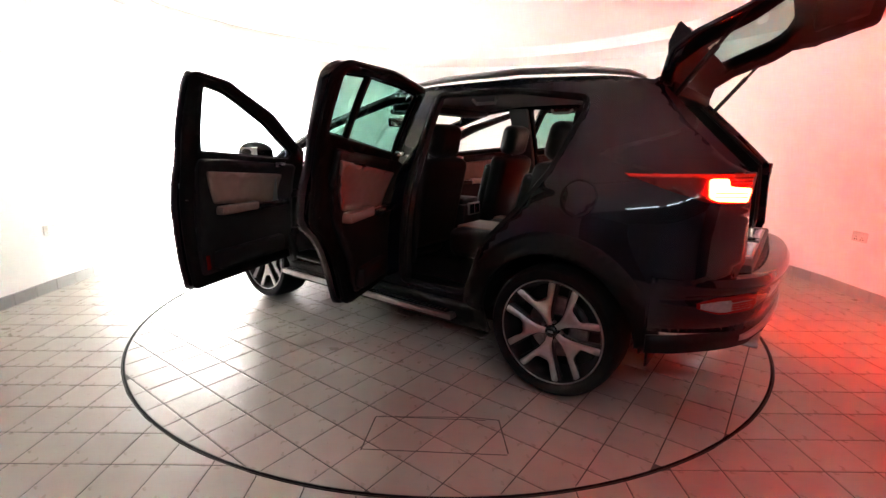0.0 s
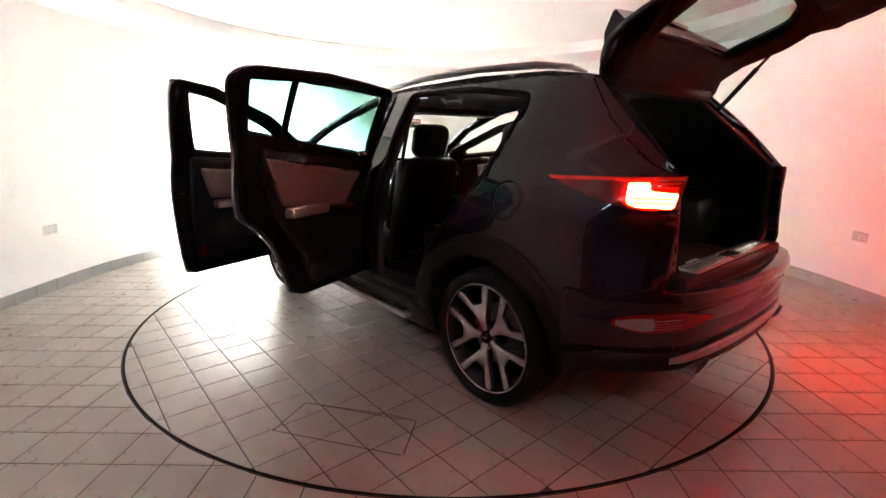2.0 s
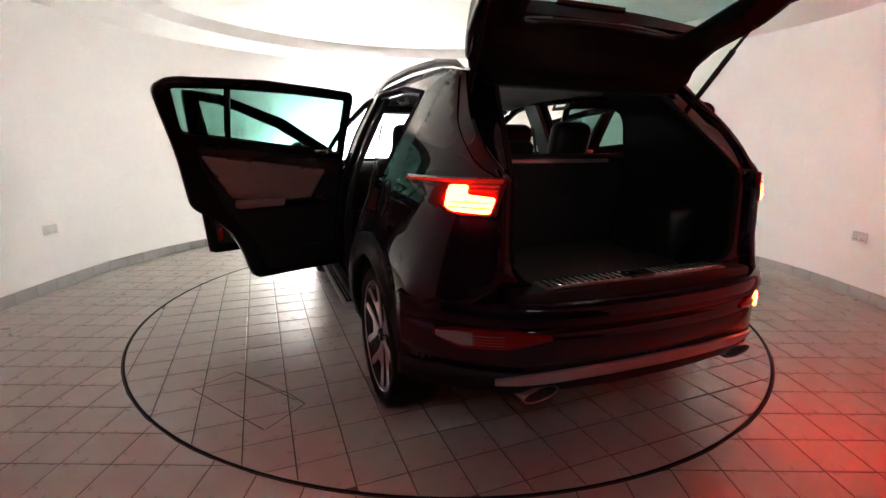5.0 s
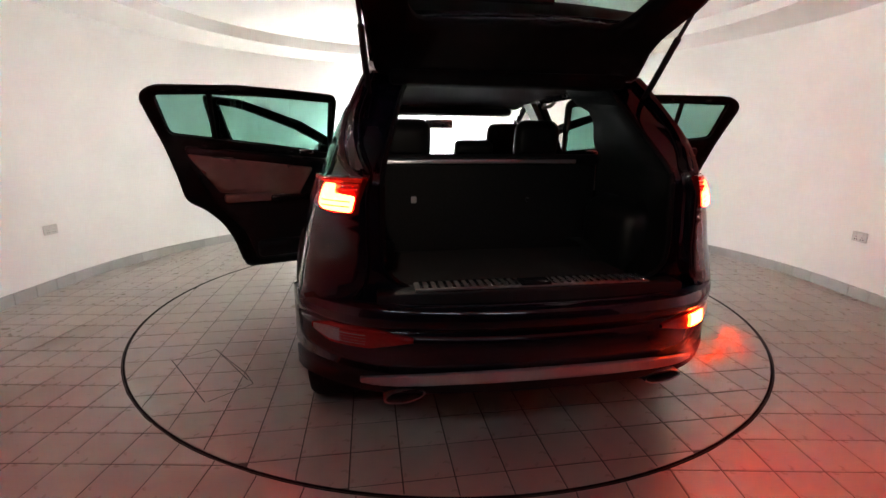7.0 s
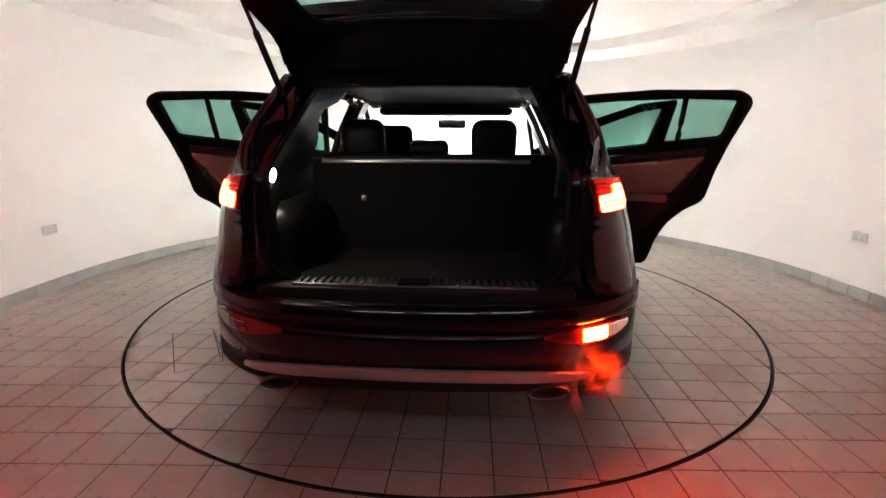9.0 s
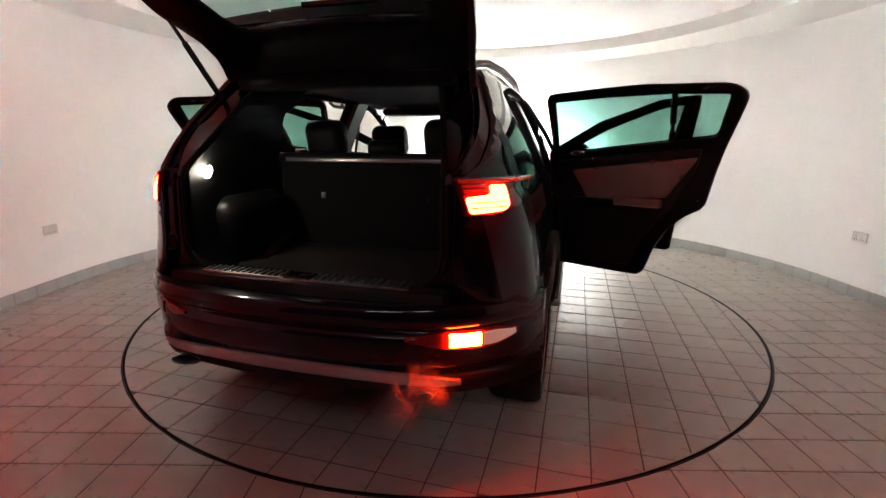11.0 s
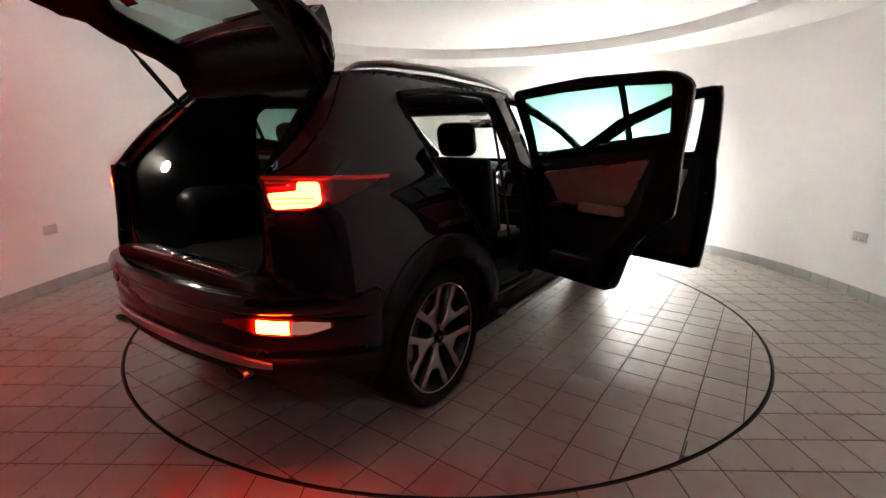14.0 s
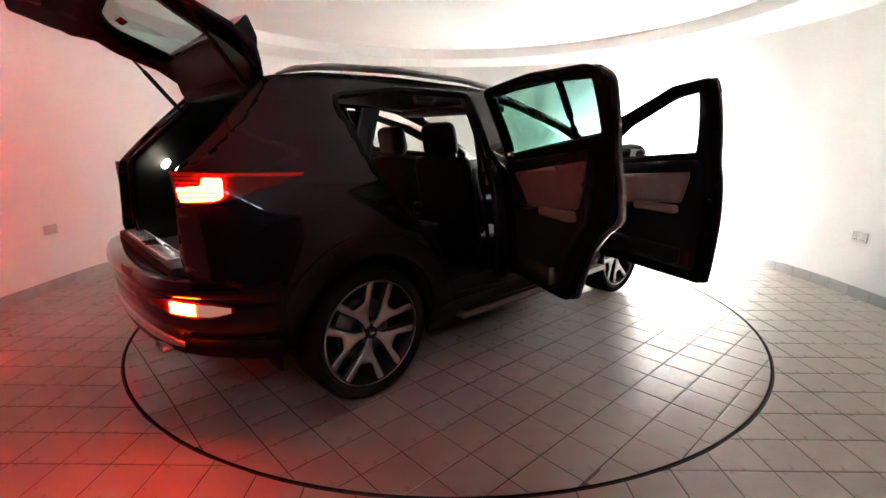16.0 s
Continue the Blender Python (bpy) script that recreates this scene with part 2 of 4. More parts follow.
def build_room():
    inner, outer_l = wall_line(RR, SPLIT), wall_line(RR + 0.15, SPLIT)
    rows = [[(*a, -0.02), (*a, WALL_H + 0.15), (*b, WALL_H + 0.15), (*b, -0.02)] for a, b in zip(inner, outer_l)]
    w = part("wall_round", loft(rows, True, True), M_WALL)
    tagged(w, "curved white painted wall around the turntable room", "wall", kind="structure")
    # added behind the stand, out of view: dark enclosure that cuts bounced light
    lo, hi = RC[0] - RR, RC[0] + RR
    rows = [[(*a, -0.02), (*a, WALL_H), (*b, WALL_H), (*b, -0.02)] for a, b in (((hi, SPLIT), (hi + 0.15, SPLIT)), ((hi, BACK), (hi + 0.15, BACK - 0.15)), ((lo, BACK), (lo - 0.15, BACK - 0.15)), ((lo, SPLIT), (lo - 0.15, SPLIT)))]
    w = part("wall_back", loft(rows, True, True), M_DARKBACK, smooth=False)
    tagged(w, "unseen dark wall added behind the camera to cut bounced light", "wall", kind="structure")
    c = part("ceiling_back", box(lo - 0.15, hi + 0.15, BACK - 0.15, SPLIT, WALL_H + 0.001, WALL_H + 0.15), M_DARKBACK, smooth=False)
    tagged(c, "unseen dark ceiling added behind the camera to cut bounced light", "ceiling", kind="structure")
    # ceiling: outer soffit, riser, raised round field
    hole = [(RC[0] + 2.83 * math.cos(a), RC[1] + 2.83 * math.sin(a)) for a in [2 * math.pi * k / 96 for k in range(96)]]
    bm = sheet(inner, [hole], lambda u, v: Vector((u, v, WALL_H)), (0, 0, -1), 0.35)
    loft([[(*p, WALL_H), (*p, WALL_H + 0.125)] for p in hole + hole[:1]], bm=bm)
    vs = [bm.verts.new((*p, WALL_H + 0.125)) for p in hole]
    bm.faces.new(vs)
    c = part("ceiling", bm, M_CEIL)
    tagged(c, "white ceiling with a raised round field and soffit ring", "ceiling", kind="structure")


def socket(m):
    e = new("socket")
    e.matrix_basis = m
    tagged(e, "white double wall socket with two rocker switches", "socket", group="wall sockets")
    part("plate", box(-0.073, 0.073, -0.010, 0.0, -0.043, 0.043, 0.004), M_SOCKET, e)
    for sx in (-0.03, 0.03):
        part("switch", box(sx - 0.008, sx + 0.008, -0.014, -0.009, 0.010, 0.030, 0.002), M_SOCKET, e)
        b = bmesh.new()
        for px, pz in ((0, -0.002), (-0.011, -0.022), (0.011, -0.022)):
            box(sx + px - 0.004, sx + px + 0.004, -0.0112, -0.009, pz - 0.003, pz + 0.003, bm=b)
        part("pin_holes", b, M_RIM, e)


def strip_light(m):
    """Slim tube light on a white batten; its face looks down."""
    e = new("strip_light")
    e.matrix_basis = m
    tagged(e, "slim white ceiling strip light, lit", "strip light", group="strip lights")
    part("batten", box(-0.45, 0.45, -0.03, 0.03, -0.03, 0.0, 0.004), M_SOCKET, e)
    part("lit_tube", tube([(-0.42, 0, -0.042), (0.42, 0, -0.042)], 0.013, 10), M_STRIP, e, "glowing cool white tube")


build_room()
for sx in (-1.1, 0.0, 1.1):
    strip_light(pose(sx, -4.5, WALL_H))
socket(pose(RC[0] - RR, 0.195, 0.537, 0, 0, 90))
socket(pose(RC[0] + RR, 0.151, 0.528, 0, 0, -90))

# ---- the turntable and the car's frame ----
turntable = new("turntable")
tagged(turntable, "round tiled car turntable set flush in the floor", "turntable")
car = new("car")
tagged(car, "near-black compact SUV with all doors and the tailgate open", "car")

# half width by height, and how it draws in towards the nose and the tail
W_Z = (0.20, 0.30, 0.45, 0.62, 0.80, 0.92, 1.02, 1.12, 1.20, 1.35, 1.53, 1.60, 1.66, 1.72)
W_Y = (0.865, 0.900, 0.932, 0.942, 0.935, 0.921, 0.900, 0.868, 0.825, 0.765, 0.672, 0.630, 0.57, 0.50)


W_S = [(W_Y[min(i + 1, len(W_Y) - 1)] - W_Y[max(i - 1, 0)]) / (W_Z[min(i + 1, len(W_Z) - 1)] - W_Z[max(i - 1, 0)]) for i in range(len(W_Z))]


def half_width(z):
    """Smooth curve through the half widths."""
    z = min(max(z, W_Z[0]), W_Z[-1])
    i = min(int(np.searchsorted(W_Z, z, "right")) - 1, len(W_Z) - 2)
    h = W_Z[i + 1] - W_Z[i]
    t = (z - W_Z[i]) / h
    return ((1 + 2 * t) * (1 - t) ** 2 * W_Y[i] + t * (1 - t) ** 2 * h * W_S[i] + t * t * (3 - 2 * t) * W_Y[i + 1] + t * t * (t - 1) * h * W_S[i + 1])


def side(x, z):
    y = half_width(z)
    if x < -1.35:
        d = -1.35 - x
        y -= 0.20 * d * d * min(1.0, max(0.5, 0.5 + (z - 0.7) * 2.5)) + max(0.0, d - 0.45) ** 2 * 1.0 + max(0.0, d - 0.64) ** 2 * 1.5
        y -= max(0.0, d - 0.5) ** 2 * float(np.interp(z, (0.75, 1.05, 1.2), (1.8, 1.0, 0.2)))
    if x > 1.4:
        d = x - 1.4
        y -= 0.12 * d * d + max(0.0, d - 0.45) ** 2 * 1.1
    return y


def arc(cx, cz, r, a0, a1, n=20):
    return [(cx + r * math.cos(radians(a0 + (a1 - a0) * k / n)), cz + r * math.sin(radians(a0 + (a1 - a0) * k / n))) for k in range(n + 1)]


WB, HUB = 1.313, 0.355
WHEEL_Z, WHEEL_Y = 0.349, 0.800
REAR_AP = rounded([(-0.295, 0.45), (-0.80, 0.46), (-0.90, 0.76), (-1.10, 0.975), (-1.22, 1.145), (-1.345, 1.46), (-1.335, 1.525), (-0.92, 1.585), (-0.365, 1.592)], 0.05)
FRONT_AP = rounded([(0.96, 0.44), (-0.115, 0.44), (-0.155, 1.15), (-0.19, 1.59), (0.05, 1.565), (0.55, 1.42), (1.02, 1.18), (1.02, 0.9)], 0.05)
REAR_DOOR = rounded([(-0.150, 0.44), (-0.812, 0.445), (-0.863, 0.63), (-0.93, 0.76), (-1.03, 0.865), (-1.138, 0.928), (-1.182, 1.128), (-1.237, 1.304), (-1.288, 1.436), (-1.335, 1.56), (-1.265, 1.610), (-0.812, 1.630), (-0.45, 1.620), (-0.205, 1.608), (-0.185, 1.2)], 0.045)
FRONT_DOOR = rounded([(0.985, 0.42), (-0.025, 0.42), (-0.086, 1.17), (-0.18, 1.652), (0.08, 1.63), (0.56, 1.48), (1.05, 1.225), (1.05, 0.9)], 0.022)
BODY_SIDE = ([(2.06, 0.42), (1.80, 0.36)] + arc(WB, HUB, 0.43, 2, 178) + [(0.86, 0.27), (-0.86, 0.27)] +
             arc(-WB, HUB, 0.43, 2, 165) + [(-1.80, 0.52), (-1.84, 0.69), (-2.00, 0.718), (-2.07, 0.735), (-2.09, 0.80), (-2.072, 1.18), (-1.985, 1.228), (-1.80, 1.40), (-1.64, 1.595),
              (-1.4, 1.635), (-0.9, 1.66), (-0.3, 1.655), (0.05, 1.62), (0.58, 1.465), (1.08, 1.24), (1.22, 1.08), (1.6, 1.02), (2.0, 0.90), (2.12, 0.78), (2.12, 0.5)])


def build_body():
    for sg in (1, -1):
        f = lambda u, v, sg=sg: Vector((u, sg * side(u, v), v))
        part("body_side", sheet(BODY_SIDE, [REAR_AP, FRONT_AP], f, (0, sg, 0), 0.035), M_PAINT, car, "near-black painted body side", thick=0.03)
        for ap in (REAR_AP, FRONT_AP):
            ring = resample(ap, 0.04)
            part("aperture_seal", tube([(u, sg * (side(u, v) - 0.012), v) for u, v in ring + ring[:1]], 0.019, 6, cap=False), M_RUBBER, car)
        # arch cladding rings, a little proud
        for cx in (WB, -WB):
            ring = arc(cx, HUB, 0.525, 6, 174, 30) + list(reversed(arc(cx, HUB, 0.415, 3, 177, 30)))
            g = lambda u, v, sg=sg, cx=cx: Vector((u, sg * (side(u, v) - 0.012 + 0.034 * max(0.0, min(1.0, (u + 1.87) / 0.3)) - 0.03 * max(0.0, 0.45 - math.dist((u, v), (cx, HUB)))), v))
            part("wheel_arch_trim", sheet(ring, [], g, (0, sg, 0), 0.04), M_CLAD, car, "black plastic wheel arch trim", thick=0.05)
            rows = [[(x, sg * 0.90, z), (x, sg * 0.50, z)] for x, z in arc(cx, HUB, 0.43, 0, 180, 24)]
            part("wheel_well", loft(rows), M_CLAD, car, thick=0.01)
        # sill
        sill = [(0.93, 0.24), (-0.93, 0.24), (-0.90, 0.40), (0.90, 0.40)]
        part("sill", sheet(sill, [], lambda u, v, sg=sg: Vector((u, sg * (side(u, v) + 0.012), v)), (0, sg, 0), 0.06), M_CLAD, car, thick=0.03)
        # inner sill step, door bottom ledge
        part("sill_step", box(-0.88, 0.98, sg * 0.72, sg * 0.895, 0.36, 0.445, 0.012), M_CLAD, car)
        # running board: silver edge, black tread with studs
        rb = part("running_board", box(-0.72, 0.95, sg * 0.87, sg * 0.975, 0.285, 0.325, 0.014), M_SATIN, car, "silver running board with black studded tread")
        part("tread", box(-0.68, 0.91, sg * 0.885, sg * 0.958, 0.322, 0.331, 0.003), M_CLAD, rb)
        st = bmesh.new()
        for i in range(52):
            for j in range(3):
                box(-0.66 + i * 0.03, -0.65 + i * 0.03, sg * (0.897 + j * 0.02), sg * (0.905 + j * 0.02), 0.330, 0.334, bm=st)
        part("tread_stud", st, M_SATIN, rb, "rows of small metal studs")
    # roof skin, head lining
    rz = lambda x: float(np.interp(x, (-1.66, -1.4, -0.9, -0.3, 0.08), (1.592, 1.632, 1.657, 1.652, 1.615)))
    f = lambda u, v: Vector((u, v, rz(u) + 0.03 * (1 - (v / 0.58) ** 2)))
    part("roof", sheet([(-1.66, -0.59), (0.07, -0.575), (0.12, 0), (0.07, 0.575), (-1.66, 0.59), (-1.69, 0)], [], f, (0, 0, 1), 0.08), M_PAINT, car, "near-black painted roof", thick=0.025)
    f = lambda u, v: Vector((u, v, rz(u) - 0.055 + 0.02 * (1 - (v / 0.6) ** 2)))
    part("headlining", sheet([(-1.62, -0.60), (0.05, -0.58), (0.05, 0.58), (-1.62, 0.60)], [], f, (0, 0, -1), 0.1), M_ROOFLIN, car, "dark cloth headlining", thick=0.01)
    for sg in (1, -1):
        path = [(-1.58, sg * 0.575, 1.612), (-1.50, sg * 0.578, 1.642), (-1.3, sg * 0.582, 1.672), (-0.9, sg * 0.587, 1.692), (-0.4, sg * 0.585, 1.688), (-0.05, sg * 0.57, 1.662), (0.1, sg * 0.56, 1.625)]
        part("roof_rail", tube(path, (0.008, 0.02, 0.024, 0.024, 0.024, 0.02, 0.008), 10, 0.75), M_SATIN, car, "satin silver roof rail")
    rows = []
    for k in range(6):
        t = k / 5
        rows.append([(-1.58 + 0.15 * t - 0.03 * q, w * 0.022 * (1 - q) * math.sin(math.pi * min(1, t + 0.15)), 1.64 + 0.055 * q * math.sin(math.pi * (0.15 + 0.6 * (1 - t)))) for q, w in ((0, -1), (0.6, -1), (1, 0), (0.6, 1), (0, 1))])
    part("roof_antenna", loft(rows, True, True), M_GLOSS, car, "gloss black shark-fin antenna")
    # windscreen, bonnet, nose
    rows = []
    for k in range(7):
        t = k / 6
        x, z, w = 0.10 + 1.10 * t, 1.625 - 0.50 * t - 0.06 * t * (1 - t), 0.565 + 0.17 * t
        rows.append([(x + 0.08 * (1 - (j / 4) ** 2) * (0.4 + t), w * j / 4, z + 0.02 * (1 - (j / 4) ** 2)) for j in range(-4, 5)])
    ws = part("windscreen", loft(rows), M_GLASSF, car, "clear windscreen")
    ws.visible_shadow = False
    rows = []
    for k in range(9):
        t = k / 8
        x = 1.20 + 0.92 * t
        z = 1.12 - 0.09 * t - 0.16 * t ** 3
        w = side(x, z - 0.05) - 0.02
        rows.append([(x + 0.1 * (1 - (j / 6) ** 2) * t, w * j / 6, z + 0.035 * (1 - (j / 6) ** 2)) for j in range(-6, 7)])
    part("bonnet", loft(rows), M_PAINT, car, "near-black bonnet", thick=-0.02)
    rows = []
    for z, o in ((0.88, 0.0), (0.75, 0.03), (0.62, 0.05), (0.5, 0.05), (0.36, 0.02), (0.26, -0.08)):
        rows.append([(2.10 + o + 0.10 * (1 - abs(j / 8) ** 2.2) - 0.28 * max(0, abs(j / 8) - 0.72) / 0.28, 0.80 * j / 8, z) for j in range(-8, 9)])
    part("front_bumper", loft(rows), M_PAINT, car, thick=0.02)
    gr = part("grille", box(2.20, 2.245, -0.42, 0.42, 0.62, 0.80, 0.02), M_GLOSS, car, "gloss black mesh grille")
    for k in range(5):
        part("grille_bar", box(2.24, 2.255, -0.40, 0.40, 0.635 + k * 0.035, 0.645 + k * 0.035, 0.003), M_CHROME, gr)
    # underbody and cabin floor
    part("floor_pan", box(-0.95, 2.0, -0.78, 0.78, 0.26, 0.36, 0.03), M_CLAD, car)
    part("rear_underbody", box(-2.05, -0.93, -0.52, 0.52, 0.40, 0.60, 0.03), M_CLAD, car)
    part("cabin_carpet", box(-0.95, 1.25, -0.72, 0.72, 0.355, 0.40, 0.01), M_CARPET, car)
    part("bulkhead", box(1.2, 1.26, -0.78, 0.78, 0.36, 1.08, 0.01), M_TRIM, car)


def build_headlamps():
    for sg in (1, -1):
        hl = part("headlight", lathe([(0.088, 0.0), (0.095, 0.0), (0.095, -0.12), (0.0, -0.12), (0.0, -0.115), (0.088, -0.115), (0.088, 0.0)], 20), M_GLOSS, car, "lit headlamp in a black housing")
        hl.matrix_basis = pose(2.26, sg * 0.60, 0.80, 0, 0, -90 - sg * 14) @ pose(0, 0, 0, -9, 0, 0)
        part("lit_bulb", lathe([(0.0, -0.084), (0.06, -0.084), (0.06, -0.094), (0.0, -0.094)], 16), M_HEAD, hl, "glowing white lamp")


def wheel_parts():
    tyre = [(0.280, -0.115), (0.305, -0.130), (0.330, -0.126), (0.345, -0.108), (0.351, -0.07), (0.351, 0.07), (0.345, 0.108), (0.330, 0.126), (0.308, 0.128), (0.288, 0.120), (0.280, 0.108)]
    half = [(0.03, 0.015), (0.073, 0.019), (0.116, 0.037), (0.155, 0.062), (0.194, 0.087), (0.241, 0.118), (0.255, 0.085), (0.204, 0.054), (0.177, 0.043), (0.165, 0.028)]
    spoke = rounded([(u, -v) for u, v in half] + [(u, v) for u, v in reversed(half)], 0.012, 3)
    return tyre, spoke


def build_wheel():
    """Wheel with its outer face towards +y, centred on the hub."""
    tyre, spoke = wheel_parts()
    w = part("wheel", lathe(tyre, 64, closed=False), M_TYRE, car, "black tyre on a two-tone alloy wheel")
    rim = [(0.270, -0.115), (0.245, -0.10), (0.238, 0.0), (0.248, 0.06), (0.260, 0.098), (0.270, 0.112), (0.276, 0.116), (0.279, 0.110)]
    part("rim", lathe(rim, 64), M_ALLOYB, w, "black alloy rim barrel")
    part("rim_lip", lathe([(0.270, 0.108), (0.274, 0.1175), (0.278, 0.1175), (0.280, 0.110)], 64), M_ALLOY, w)
    part("brake_disc", lathe([(0.06, 0.01), (0.165, 0.01), (0.165, -0.015), (0.06, -0.015)], 40), M_DISCB, w, "steel brake disc")
    part("hub_back", lathe([(0.0, 0.03), (0.07, 0.03), (0.07, -0.05), (0.24, -0.055), (0.24, -0.06), (0, -0.06)], 40), M_ALLOYB, w)
    for k in range(5):
        a = radians(67 + 72 * k)
        ca, sa = math.cos(a), math.sin(a)
        hgt = lambda r: 0.088 + 0.022 * min(1, (r / 0.27) ** 2)
        f = lambda u, v: Vector((u * ca - v * sa, hgt(math.hypot(u, v)), u * sa + v * ca))
        part("spoke", sheet(spoke, [], f, (0, 1, 0), 0.02), M_ALLOY, w, "machined silver forked spoke", thick=0.006, angle=20)
        g = lambda u, v: Vector((u * ca - v * sa, hgt(math.hypot(u, v)) - 0.0075, u * sa + v * ca))
        part("spoke_back", sheet([(p[0], p[1] * 1.18) for p in spoke], [], g, (0, 1, 0), 0.03), M_ALLOYB, w, thick=0.03)
    part("centre_cap", lathe([(0.0, 0.104), (0.026, 0.104), (0.031, 0.100), (0.034, 0.088)], 24), M_GLOSS, w, "black centre cap with a pale oval mark")
    part("cap_mark", box(-0.014, 0.014, 0.1035, 0.1052, -0.005, 0.005, 0.001), M_ALLOY, w)
    for k in range(5):
        a = radians(67 + 72 * k + 36)
        bb = lathe([(0.0, 0.102), (0.008, 0.102), (0.010, 0.088)], 10)
        bmesh.ops.translate(bb, verts=bb.verts, vec=(0.055 * math.cos(a), -0.006, 0.055 * math.sin(a)))
        part("wheel_bolt", bb, M_DISCB, w)
    return w


def build_wheels():
    w = build_wheel()
    w.matrix_basis = pose(-WB, WHEEL_Y, WHEEL_Z)
    copy_thing(w, pose(-WB, -WHEEL_Y, WHEEL_Z, 0, 0, 180))
    copy_thing(w, pose(WB, WHEEL_Y, WHEEL_Z, 0, 24, 0))
    copy_thing(w, pose(WB, -WHEEL_Y, WHEEL_Z, 0, 24, 180))


# ---- rear end ----
BUMP = [(-1.78, 0.938), (-1.88, 0.900), (-1.975, 0.832), (-2.07, 0.735), (-2.145, 0.62), (-2.19, 0.47), (-2.215, 0.30), (-2.228, 0.12)]
BUMP = BUMP + [(x, -y) for x, y in reversed(BUMP)]


def bumper_at(s, d=0.0):
    """The bumper's outline in plan at s from 0 (one end) to 1, moved out by d."""
    k = min(max(s, 0.0), 1.0) * (len(BUMP) - 1)
    i = min(int(k), len(BUMP) - 2)
    a, b = Vector(BUMP[i]), Vector(BUMP[i + 1])
    p0 = Vector(BUMP[max(i - 1, 0)])
    p3 = Vector(BUMP[min(i + 2, len(BUMP) - 1)])
    t = k - i
    p = 0.5 * ((2 * a) + (b - p0) * t + (2 * p0 - 5 * a + 4 * b - p3) * t * t + (3 * a - p0 - 3 * b + p3) * t ** 3)
    tan = ((b - p0) * (1 - t) + (p3 - a) * t).normalized()
    n = Vector((tan.y, -tan.x))
    if n.x > 0 or (abs(n.x) < 0.2 and n.y * p.y < 0):
        n = -n
    return p + n * d


def bump_strip(levels, s0=0.0, s1=1.0, n=48, zf=None):
    rows = []
    for k in range(n + 1):
        s = s0 + (s1 - s0) * k / n
        fade = 1 - abs(2 * s - 1) ** 2
        rows.append([(*bumper_at(s, d * fade if d > -0.03 else d), z if zf is None else zf(s, z)) for z, d in levels])
    bm = loft(rows)
    tot = sum((f.normal.x * f.calc_area() for f in bm.faces if not f.normal_update()), 0.0)
    if tot > 0:
        bmesh.ops.reverse_faces(bm, faces=bm.faces)
    return bm


